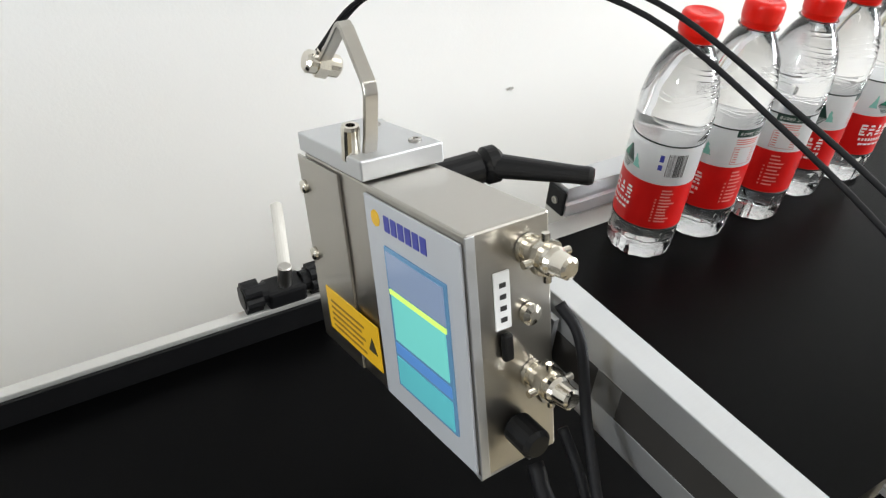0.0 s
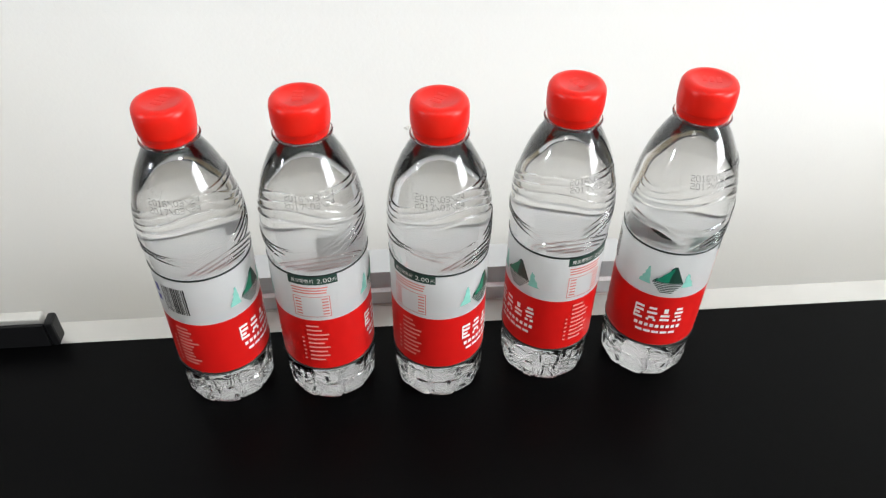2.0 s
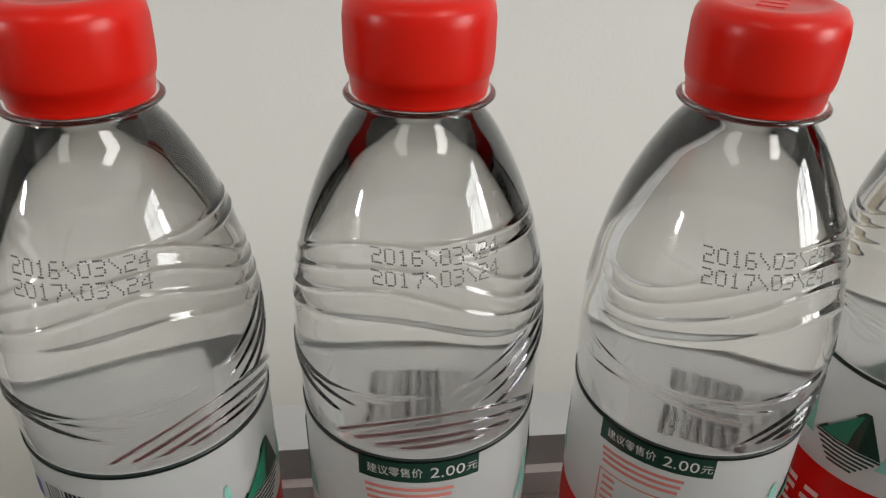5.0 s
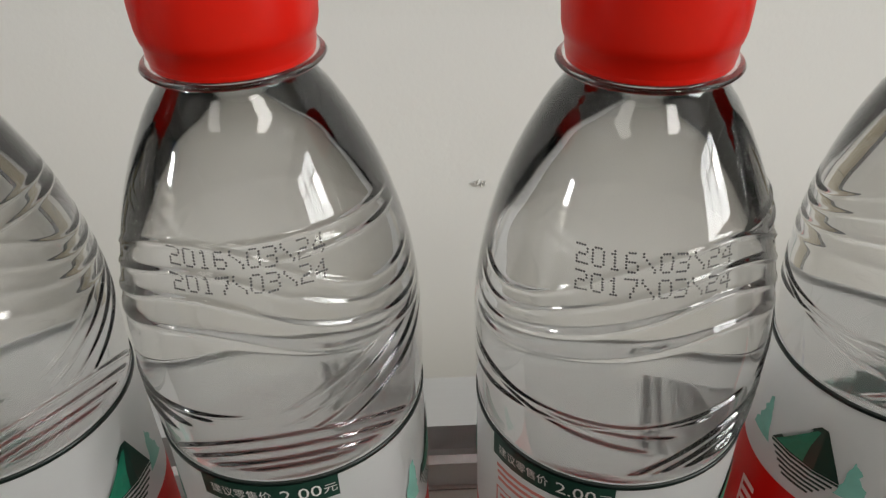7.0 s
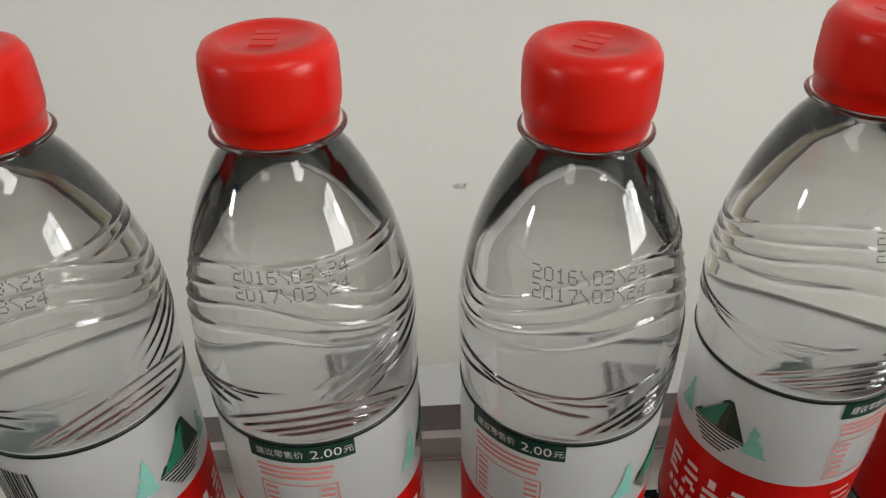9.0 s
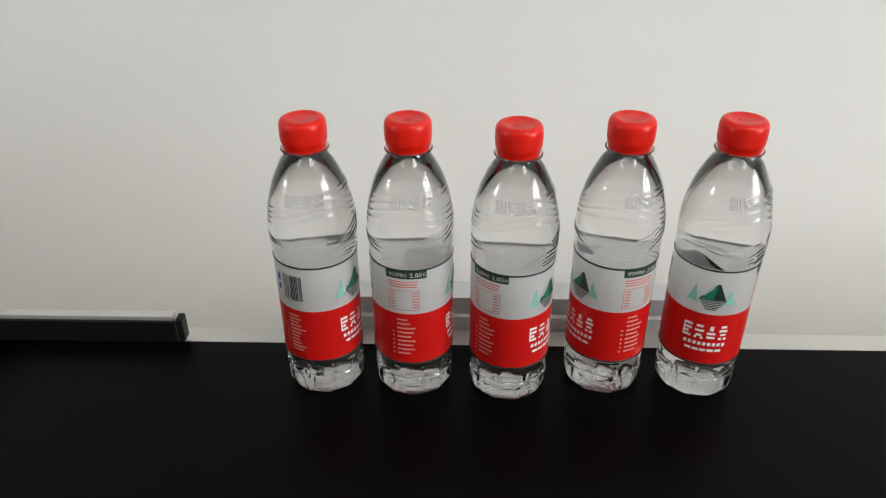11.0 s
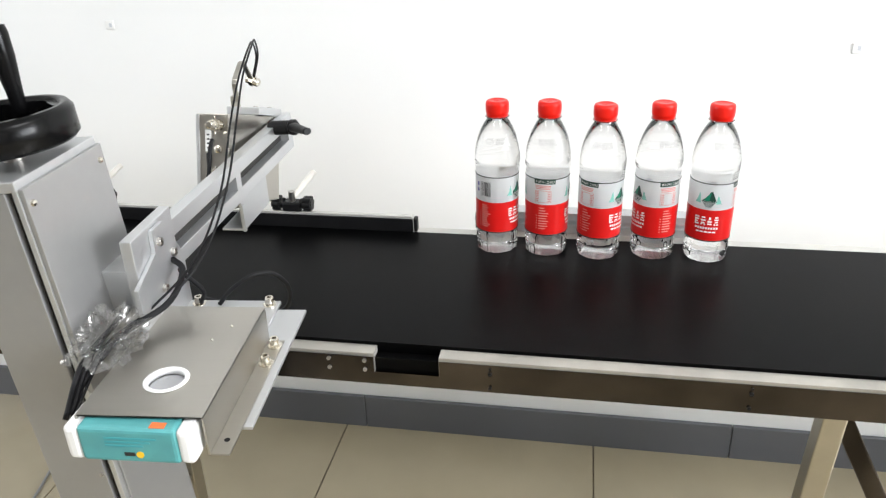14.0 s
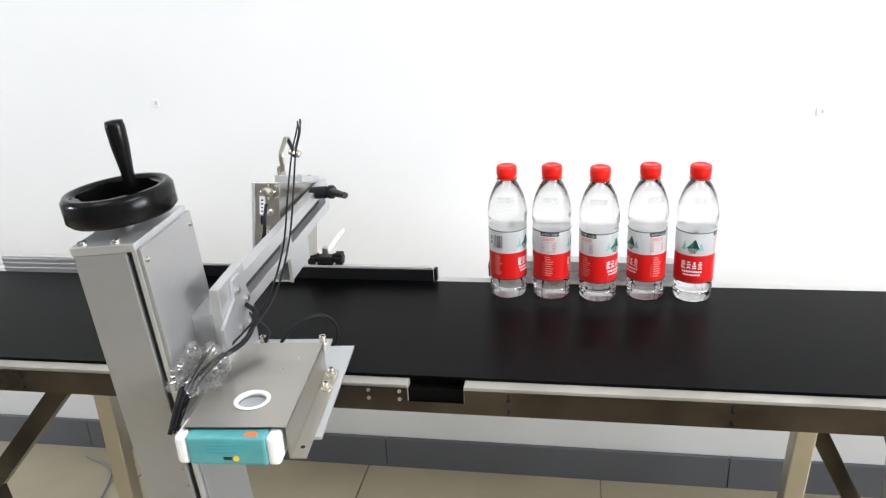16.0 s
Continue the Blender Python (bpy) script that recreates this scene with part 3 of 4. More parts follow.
def clear_body(parent):
    steps = 420
    zs = np.concatenate([np.linspace(0, 0.036, 44, False), np.linspace(0.036, 0.123, 8, False), np.linspace(0.123, 0.195, 500, False), np.linspace(0.195, 0.207, 24)])
    a = np.arange(steps) * 2 * math.pi / steps
    zz, aa = np.meshgrid(zs, a, indexing="ij")
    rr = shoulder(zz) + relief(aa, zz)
    co = np.stack([rr * np.sin(aa), -rr * np.cos(aa), zz], -1).reshape(-1, 3)
    i, j = np.meshgrid(np.arange(len(zs) - 1), np.arange(steps), indexing="ij")
    jn = (j + 1) % steps
    quads = np.stack([i * steps + j, i * steps + jn, (i + 1) * steps + jn, (i + 1) * steps + j], -1).reshape(-1, 4).tolist()
    low, top = len(co), len(co) + 1
    last = (len(zs) - 1) * steps
    ends = [(k, low, (k + 1) % steps) for k in range(steps)] + [(last + (k + 1) % steps, top, last + k) for k in range(steps)]
    me = bpy.data.meshes.new("body")
    me.from_pydata(co.tolist() + [(0, 0, 0.006), (0, 0, 0.207)], [], quads + ends)
    me.materials.append(WATER)
    me.shade_smooth()
    ob = new("body", me)
    ob.parent = parent
    ob["label"] = "clear water-filled plastic body with moulded waves"
    return ob


def cap_body():
    steps = 144
    prof = [(0.0153, 0.2066), (0.0157, 0.2076), (0.0158, 0.2102), (0.0162, 0.2106), (0.0166, 0.2125), (0.0168, 0.216), (0.0168, 0.2225), (0.0164, 0.2252), (0.0152, 0.2272), (0.0130, 0.2281), (0.0105, 0.2281), (0.0100, 0.2277), (0.0, 0.2277)]
    bm = bmesh.new()
    rings = []
    for r, z in prof:
        if r == 0:
            rings.append([bm.verts.new((0, 0, z))])
            continue
        ribbed = 0.211 < z < 0.2235
        rings.append([bm.verts.new(((r - (0.00022 if ribbed and i % 2 else 0)) * math.cos(2 * math.pi * i / steps), (r - (0.00022 if ribbed and i % 2 else 0)) * math.sin(2 * math.pi * i / steps), z)) for i in range(steps)])
    for a, b in zip(rings, rings[1:]):
        for i in range(steps):
            j = (i + 1) % steps
            q = list(dict.fromkeys([a[i], a[j], b[j % len(b)], b[i % len(b)]]))
            bm.faces.new(q)
    return bm


bottle = empty("water_bottle", "full clear water bottle with red cap and red-white label on the belt", "bottle", group="water bottles on the belt")
body = clear_body(bottle)
part("neck_ring", lathe([(0.0134, 0.2048), (0.0170, 0.2050), (0.0174, 0.2055), (0.0170, 0.2060), (0.0134, 0.2064)], 64, closed=True), PET, body, "clear collar under the cap", True)
cap = part("cap", cap_body(), CAP_RED, bottle, "ribbed red screw cap", True)
part("seal_ring", lathe([(0.0149, 0.2056), (0.0154, 0.2058), (0.0155, 0.2072), (0.0149, 0.2074)], 64, closed=True), CAP_RED, cap)
for k in range(3):
    part("cap_emboss", box(-0.005 + 0.004 * k, -0.0025 + 0.004 * k, -0.003, 0.003, 0.2275, 0.22785, 0.0001), CAP_RED, cap)
label = part("label", lathe([(0.03190, 0.0836), (0.03195, 0.1212)], 96), LABEL_WHITE, bottle, "white film label with red lower band", True)
part("red_band", lathe([(0.03180, 0.0368), (0.03190, 0.0835)], 96), LABEL_RED, label, "red lower band", True)
part("backing", lathe([(0.03150, 0.0372), (0.03168, 0.0850)], 96), LABEL_BACK, label, "pale pinkish reverse of the film", True)
part("backing", lathe([(0.03166, 0.1206), (0.03174, 0.1232)], 96), LABEL_WHITE, label, "pale reverse of the film edge", True)
part("edge_line", hoop(0.1214, 0.1227, 0.0318, 0.0322), EDGE_INK, label, "dark edge line", True)
part("edge_line", hoop(0.0352, 0.0366, 0.0314, 0.0321), EDGE_INK, label, "dark edge line", True)
rnd = random.Random(4)
# plain blocks of strokes: bottom, top, left and right in tenths of a shape
NAME_SHAPES = [
    [(8.0, 9.6, 0.4, 9.4), (5.2, 6.8, 1.8, 9.4), (2.6, 4.2, 0.4, 6.6), (0.0, 1.6, 0.4, 9.4), (0.0, 8.0, 0.4, 1.8)],
    [(8.0, 9.6, 1.4, 8.6), (4.8, 6.4, 0.2, 9.8), (1.6, 3.2, 2.0, 8.0), (0.0, 1.6, 0.4, 3.0), (0.0, 1.6, 7.0, 9.6)],
    [(0.6, 2.2, 0.6, 9.4), (3.4, 5.0, 0.6, 9.4), (6.2, 9.4, 3.0, 7.0)],
    [(8.2, 9.8, 2.0, 8.2), (5.4, 7.0, 0.6, 9.4), (2.8, 4.2, 2.0, 8.2), (0.0, 1.6, 0.6, 4.0), (0.0, 1.6, 6.0, 9.4)]]
for mid in (0, 180):
    # mountain mark: dark triangle, its striped mirror image and pale hills
    part("triangle_mark", wrapped_shape([(0.0965, -9.6, 10.4), (0.1112, 2.4, 4.2)], mid), LABEL_DARK, label, "dark green triangle mark")
    part("triangle_side", wrapped_shape([(0.0973, -8.0, 0.8), (0.1035, -3.0, 1.4), (0.1096, 2.0, 2.8)], mid, 0.0009), LABEL_GREEN, label, "green triangle face")
    for k in range(6):
        part("ripple_stripe", wrapped_shape([(0.0954 - k * 0.0015, -9.6 + 1.2 * k, 10.4 - 1.25 * k), (0.0962 - k * 0.0015, -9.6 + 1.15 * k, 10.4 - 1.2 * k)], mid), LABEL_DARK, label, "dark ripple stripe")
    for sx, x0, top in ((1, 9.6, 0.1050), (-1, -10.2, 0.1070)):
        hill = [(0.0930, 0.0, 8.4)]
        for k in range(1, 11):
            h = k / 10
            hill.append((0.0930 + (top - 0.0930) * h, 0.5 + 1.6 * h + rnd.uniform(-0.3, 0.3), 8.4 - 5.2 * h + rnd.uniform(-0.7, 0.7)))
        hill.append((top + 0.0008, 2.4, 2.6))
        part("hill_mark", wrapped_shape([(z, x0 + sx * a, x0 + sx * b) for z, a, b in hill], mid), LABEL_TEAL, label, "pale teal hill")
    # plain white shapes where the name stands on the red band
    for k, cells in enumerate(NAME_SHAPES):
        x = -16.8 + 8.9 * k
        cells = [(0.0606 + b * 0.00132, 0.0606 + t * 0.00132, x + l * 0.7, x + r * 0.7) for b, t, l, r in cells]
        part("name_shape", wrapped_rows(cells, mid), PRINT_WHITE, label, "plain white printed shape")
    for k in range(9):
        part("name_bar", wrapped_shape([(0.0545, -15 + 3.6 * k, -12.5 + 3.6 * k), (0.0575, -14.8 + 3.6 * k, -12.4 + 3.6 * k)], mid), PRINT_WHITE, label, "white printed bar")
    for k in range(5):
        part("name_bar", wrapped_shape([(0.0492, -13 + 5.6 * k, -8.4 + 5.6 * k), (0.0514, -13 + 5.6 * k, -8.4 + 5.6 * k)], mid), PRINT_WHITE, label, "white printed bar")
# price panel
part("price_strip", patch(62, 118, 0.1150, 0.1216, 0.0007), LABEL_DARK, label, "dark price strip")
part("price_text", text_mesh("建议零售价", 0.0026, on_bottle(79, 0.1172, 0.0012, 0.8)), PRINT_WHITE, label, "white price lettering")
part("price_text", text_mesh("2.00", 0.0039, on_bottle(103, 0.1166, 0.0012)), PRINT_WHITE, label, "white price figures")
part("price_text", text_mesh("元", 0.0024, on_bottle(114.5, 0.1170, 0.0012)), PRINT_WHITE, label)
rows = [(0.1118 - 0.0022 * k, 0.1129 - 0.0022 * k, -13 + 0.3 * k, 10 - 0.5 * k) for k in range(3)]
rows += [(0.0870, 0.1050, -13, -12.5), (0.0870, 0.1050, 10.2, 10.7), (0.0870, 0.0875, -13, 10.7), (0.1045, 0.1050, -13, 10.7)]
rows += [(0.1020 - 0.0026 * k, 0.1031 - 0.0026 * k, -11.5, -7.5) for k in range(6)] + [(0.1020 - 0.0026 * k, 0.1031 - 0.0026 * k, 5.5, 9.5) for k in range(6)]
tagged(part("notice_print", wrapped_rows(rows, 88), LABEL_PINK, label, "small pale red notice table"), kind="stuff")
for mid, n in ((90, 9), (270, 11)):
    rows = []
    for k in range(n):
        w = rnd.uniform(5, 9)
        rows.append((0.0775 - 0.0040 * k * 9 / n, 0.0790 - 0.0040 * k * 9 / n, -8, -8 + 1.6 * w))
        if k > 2:
            rows.append((0.0775 - 0.0040 * k * 9 / n, 0.0790 - 0.0040 * k * 9 / n, -12, -10.4))
    tagged(part("small_print", wrapped_rows(rows, mid), LABEL_PINK, label, "rows of small pale print"), kind="stuff")
# bar code
rows, x = [], -9.0
while x < 7:
    w = rnd.choice((0.35, 0.6, 0.95))
    rows.append((0.0925, 0.1145, x, x + w))
    x += w + rnd.choice((0.35, 0.55, 0.8))
tagged(part("bar_code", wrapped_rows(rows, 268), INK, label, "black bar code"), kind="stuff")
tagged(part("recycle_mark", wrapped_rows([(0.106, 0.1125, -16, -12.5), (0.098, 0.103, -16, -12.5)], 268), BLUE_INK, label, "small blue marks"), kind="stuff")

SPOTS = [(-0.1514, 0.0056, 67, 2), (-0.0774, 0.0042, -94, 5), (0.0, 0.0, -126, -3), (0.0792, 0.0099, -60, 22), (0.1559, 0.0081, -15, 12)]
NOTES = ["bar code facing front", "price strip facing front", "price strip and mark showing", "mark and price panel showing", "triangle mark facing front"]
for (bx, by, turn, date), note in zip(SPOTS, NOTES):
    m = pose(bx, by, ZB + 0.0005, 0, 0, turn) @ Matrix.Diagonal((1, 1, {0.0: 0.995, -0.0774: 1.004}.get(bx, 1), 1))
    if bx == SPOTS[0][0]:
        ob = bottle
        ob.matrix_basis = m
    else:
        ob = copy_thing(bottle, m)
for ob, (bx, by, turn, date), note in zip([o for o in scene.objects if o.get("category") == "bottle"], SPOTS, NOTES):
    ob["label"] = "clear water bottle with red cap, " + note
    clear = [c for c in ob.children if c.name.startswith("body")][0]
    lean = math.degrees(0.40 * math.sin(bx * 41 + 1.1))
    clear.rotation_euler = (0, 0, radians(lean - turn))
    bm = bmesh.new()
    for k, line in enumerate(("2016\\03\\24", "2017\\03\\24")):
        dot_text(line, date - lean, 0.1776 - 0.0047 * k, bm)
    part("date_code", bm, DATE_INK, clear, "two lines of grey dot-matrix date print")

# ---- print head, tilted to the bottles' shoulders ----
head = empty("print_head", "stainless ink-jet print head with screen and connectors, tilted on its arm", "printer", m=pose(-0.4875, -0.190, ZB + 0.257, -17, 0, 0))
HW = 0.0212
shell = part("housing", box(-HW, HW, 0.0, 0.165, -0.120, 0.0, 0.0012), STEEL, head, "brushed stainless housing")
part("front_seam", box(-HW - 0.0006, -HW + 0.004, -0.0012, 0.0, -0.1195, -0.0008, 0.0003), ALU, shell, "bright folded edge")
part("rear_plate", box(-HW - 0.0018, -HW - 0.0002, 0.118, 0.172, -0.119, -0.002, 0.0004), STEEL, shell)
for sy in (0.166,):
    for sz in (-0.02, -0.062):
        part("screw", lathe([(0, 0), (0.0042, 0), (0.0036, 0.0025), (0.0, 0.0035)], 16, Matrix.Translation((-HW - 0.0018, sy, sz)) @ pose(0, 0, 0, 0, -90, 0)), CHROME, shell, "domed screw", True)
panel = part("control_panel", box(-HW - 0.0016, -HW - 0.0002, 0.002, 0.088, -0.118, -0.004, 0.0004), GREY_PLATE, head, "grey membrane panel")
screen = part("screen", box(-HW - 0.0026, -HW - 0.0016, 0.014, 0.070, -0.104, -0.026, 0.0002), glow_material("lcd_frame", (0.10, 0.22, 0.36), 0.25), panel, "lit colour touch screen")
for name, y0, y1, z0, z1, col, e in (("screen_top", 0.016, 0.068, -0.047, -0.028, (0.22, 0.28, 0.40), 0.3), ("screen_field", 0.017, 0.067, -0.076, -0.049, (0.16, 0.55, 0.50), 0.4), ("screen_band", 0.016, 0.068, -0.084, -0.078, (0.08, 0.20, 0.45), 0.5), ("screen_keyboard", 0.016, 0.068, -0.102, -0.086, (0.10, 0.42, 0.46), 0.35)):
    part(name, box(-HW - 0.0030, -HW - 0.0026, y0, y1, z0, z1), glow_material(name, col, e), panel)
part("screen_line", box(-HW - 0.0032, -HW - 0.0026, 0.016, 0.068, -0.0505, -0.0480), glow_material("screen_line", (0.55, 0.75, 0.15), 0.6), panel)
part("maker_mark", lathe([(0, 0), (0.0042, 0), (0.0042, 0.0004), (0, 0.0004)], 24, Matrix.Translation((-HW - 0.0016, 0.077, -0.014)) @ pose(0, 0, 0, 0, -90, 0)), YELLOW, panel, "yellow round mark")
for k in range(6):
    part("maker_bar", box(-HW - 0.0020, -HW - 0.0016, 0.068 - 0.0068 * k - 0.005, 0.068 - 0.0068 * k, -0.018, -0.010), BLUE_INK, panel, "plain blue printed bar")
sticker = part("warning_sticker", box(-HW - 0.0024, -HW - 0.0018, 0.090, 0.158, -0.108, -0.080, 0.0002), YELLOW, head, "yellow warning sticker")
for k in range(5):
    part("print_bar", box(-HW - 0.0026, -HW - 0.0023, 0.108 + (k % 2) * 0.004, 0.152, -0.087 - 0.004 * k - 0.0014, -0.087 - 0.004 * k), BROWN_INK, sticker)
part("hazard_mark", prism([(0, 0), (0.010, 0), (0.005, 0.009)], 0.0003, Matrix.Translation((-HW - 0.0024, 0.094, -0.099)) @ Matrix(((0, 0, -1, 0), (1, 0, 0, 0), (0, 1, 0, 0), (0, 0, 0, 1)))), INK, sticker)


def connector(z, parent):
    m = Matrix.Translation((0.009, -0.0005, z)) @ pose(0, 0, 0, 90, 0, 0) @ Matrix.Diagonal((0.82, 0.82, 0.9, 1))
    c = part("connector", lathe([(0, 0), (0.0085, 0), (0.0085, 0.003), (0.0068, 0.003), (0.0068, 0.008), (0.0080, 0.008), (0.0080, 0.020), (0.0066, 0.022), (0.0058, 0.030), (0.0040, 0.031), (0, 0.031)], 24, m), CHROME, parent, "nickel-plated round plug")
    part("lock_ring", lathe([(0.0066, 0.010), (0.0096, 0.010), (0.0100, 0.012), (0.0100, 0.016), (0.0066, 0.016)], 8, m, closed=True), CHROME, c)
    part("lug", rod((-0.003, -0.013, z), (0.021, -0.013, z), 0.0018, 10), CHROME, c)
    part("lug", rod((0.009, -0.013, z - 0.011), (0.009, -0.013, z + 0.011), 0.0018, 10), CHROME, c)
    return c


connector(-0.014, head)
connector(-0.075, head)
tag = part("switch_label", box(-0.0095, -0.0015, -0.0014, -0.0005, -0.047, -0.020, 0.0002), WHITE, head, "small white switch label")
for k in range(4):
    part("label_bar", box(-0.0070, -0.0038, -0.0017, -0.0014, -0.025 - 0.0054 * k - 0.0022, -0.025 - 0.0054 * k), INK, tag)
part("rocker_switch", box(-0.0075, -0.0025, -0.004, -0.0005, -0.062, -0.049, 0.001), BLACK, head, "black rocker switch")
part("cable_gland", rod((-0.002, -0.0005, -0.098), (-0.002, -0.018, -0.100), 0.0075, 18, bevel=0.002), BLACK, head, "black cable gland")
part("push_button", lathe([(0, 0), (0.005, 0), (0.005, 0.003), (0.002, 0.004), (0, 0.004)], 18, Matrix.Translation((0.008, -0.0005, -0.044)) @ pose(0, 0, 0, 90, 0, 0)), CHROME, head)
plate = part("clamp_plate", box(-0.0225, 0.0245, 0.088, 0.168, 0.0008, 0.0115, 0.0010), ALU, head, "thick aluminium clamp plate")
for sx, sy in ((0.015, 0.100), (0.015, 0.146)):
    part("screw", hex_bolt((sx, sy, 0.0113), (sx, sy, 0.0130), 0.0035), BOLT, plate)

# hook with a plug, on the clamp plate
hook = empty("cable_hook", "bent steel strap hook with a plug hanging from it", "hook")
pts = [(-0.4985, -0.0905, 0.2345), (-0.4985, -0.0915, 0.246), (-0.4990, -0.0915, 0.2705), (-0.4990, -0.0895, 0.2750), (-0.4985, -0.0650, 0.2925), (-0.4983, -0.0615, 0.2935), (-0.4980, -0.0585, 0.2915), (-0.4975, -0.0370, 0.2640)]
bm = bmesh.new()
rows = []
for i, p in enumerate(pts):
    p = Vector(p) + Vector((0, 0, ZB))
    d = (Vector(pts[min(i + 1, len(pts) - 1)]) - Vector(pts[max(i - 1, 0)])).normalized()
    nrm = d.cross(Vector((1, 0, 0))).normalized() * 0.0014
    rows.append([bm.verts.new(p + Vector((sx * 0.0036, 0, 0)) + sn * nrm) for sx, sn in ((-1, -1), (1, -1), (1, 1), (-1, 1))])
for a, b in zip(rows, rows[1:]):
    for i in range(4):
        bm.faces.new((a[i], a[(i + 1) % 4], b[(i + 1) % 4], b[i]))
bm.faces.new(rows[0][::-1]), bm.faces.new(rows[-1])
bmesh.ops.bevel(bm, geom=bm.edges[:], offset=0.0004, segments=1, affect="EDGES")
part("strap", bm, STEEL, hook, "bent steel strap")
part("screw", hex_bolt((-0.506, -0.086, ZB + 0.2340), (-0.506, -0.0845, ZB + 0.2520), 0.0048), CHROME, hook)
part("plug", rod((-0.507, -0.033, ZB + 0.264), (-0.488, -0.035, ZB + 0.258), 0.0062, 18, bevel=0.0015), CHROME, hook, "nickel plug")
part("plug_nut", rod((-0.501, -0.0335, ZB + 0.2622), (-0.495, -0.0342, ZB + 0.2602), 0.0078, 6), CHROME, hook)

# ---- cross arm ----
arm = empty("cross_arm", "slotted aluminium cross arm holding the print head", "arm", m=pose(-0.4595, -0.020, ZB + 0.212, 0, 0, 2.6))
AL = 0.42
bm = box(-0.0072, 0.0072, -AL, 0, -0.052, -0.036, 0.0006)
box(-0.0072, 0.0072, -AL, 0, -0.018, 0.0, 0.0006, bm=bm)
for y0, y1 in ((-0.020, 0.0), (-0.225, -0.210), (-AL, -0.405)):
    box(-0.0072, 0.0072, y0, y1, -0.0365, -0.0175, bm=bm)
part("beam", bm, ALU, arm, "aluminium beam with long slots")
part("slot_back", box(-0.0072, -0.0050, -AL + 0.012, -0.018, -0.0362, -0.0178), SLOT_SHADE, arm)
side = part("side_plate", prism([(-0.184, -0.105), (-0.086, -0.105), (-0.086, -0.030), (-0.074, -0.008), (-0.184, -0.008)], 0.003, Matrix(((0, 0, 1, -0.0125), (1, 0, 0, 0), (0, 1, 0, 0), (0, 0, 0, 1)))), ALU, arm, "pale aluminium side plate")
part("side_foot", box(-0.040, -0.0095, -0.184, -0.086, -0.108, -0.105, 0.0006), ALU, arm)
part("corner_post", box(-0.0100, -0.0070, -0.186, -0.181, -0.108, -0.072), ALU, arm)

lever = empty("clamp_lever", "black plastic clamping lever on the arm", "lever")
L = lambda x, y, z: Vector((x + 0.002, y, ZB + z))
bm = rod(L(-0.460, -0.0880, 0.2085), L(-0.4300, -0.0905, 0.2110), 0.0098, 24, bevel=0.002)
rod(L(-0.4300, -0.0905, 0.2110), L(-0.4180, -0.0920, 0.2120), 0.0108, 24, bm, bevel=0.003)
part("hub", bm, BLACK, lever, "round black lever hub")
a, b = L(-0.4240, -0.0940, 0.2125), L(-0.3875, -0.1360, 0.2198)
turn = Matrix.Translation(a) @ (b - a).to_track_quat("Z", "Y").to_matrix().to_4x4() @ Matrix.Diagonal((1.0, 0.82, 1, 1))
d = (b - a).length
part("grip", lathe([(0, -0.004), (0.0070, -0.003), (0.0082, 0.002), (0.0074, d * 0.3), (0.0060, d * 0.8), (0.0060, d * 0.96), (0.0048, d), (0, d)], 24, turn), BLACK, lever, "tapered black grip")

bracket = empty("arm_bracket", "bolted aluminium bracket joining arm and column", "bracket", m=pose(-0.4205, -0.466, ZB + 0.010, 0, 0, 5))
bm = box(-0.0135, -0.0025, -0.045, 0.040, 0.117, 0.222, 0.001)
part("block", bm, ALU, bracket)
part("face_plate", prism([(-0.058, 0.117), (0.042, 0.117), (0.042, 0.170), (0.012, 0.218), (-0.012, 0.218), (-0.014, 0.196), (-0.058, 0.180)], 0.004, Matrix(((0, 0, 1, -0.002), (1, 0, 0, 0), (0, 1, 0, 0), (0, 0, 0, 1)))), ALU, bracket, "pale face plate")
part("link", box(-0.052, -0.013, -0.03, 0.03, 0.125, 0.185, 0.001), ALU, bracket)
for by, bz in ((-0.004, 0.204), (0.020, 0.182), (-0.010, 0.158), (0.022, 0.150)):
    part("bolt", hex_bolt((0.002, by, bz), (0.0055, by, bz), 0.0042), BOLT, bracket)

# ---- lifting column ----
column = empty("lifting_column", "grey aluminium lifting column with black handwheel", "column", m=pose(-0.4365, -0.507, 0.0, 0, -4.1, 3.5))
HC = ZB + 0.298
bm = box(-0.035, 0.022, -0.056, 0.054, 0.012, HC, 0.001)
part("extrusion", bm, PAINTED, column, "grey aluminium extrusion")
part("slot", box(0.022, 0.0285, -0.050, 0.054, 0.012, HC - 0.006), SLOT_SHADE, column, "near-black fill for the shade in the guide slot")
part("edge_strip", box(0.0287, 0.0335, -0.056, 0.054, 0.012, HC, 0.0006), ALU, column)
cover = part("side_cover", box(0.0337, 0.0385, -0.055, 0.066, ZB + 0.105, HC + 0.002, 0.0008), PAINTED, column, "smooth grey side cover")
for sy in (-0.048, 0.058):
    part("cover_screw", lathe([(0, 0), (0.0034, 0), (0.0026, 0.002), (0, 0.0026)], 14, Matrix.Translation((0.0384, sy, HC - 0.012)) @ pose(0, 0, 0, 0, 90, 0)), CHROME, cover)
part("cable_bush", rod((0.0384, 0.058, ZB + 0.185), (0.046, 0.060, ZB + 0.185), 0.004, 12), BLACK, cover)
part("lower_cover", box(0.0337, 0.0365, -0.050, 0.050, 0.012, ZB + 0.09, 0.0008), PAINTED, column)
top = part("top_plate", box(-0.036, 0.034, -0.057, 0.066, HC, HC + 0.009, 0.001), ALU, column, "aluminium top plate")
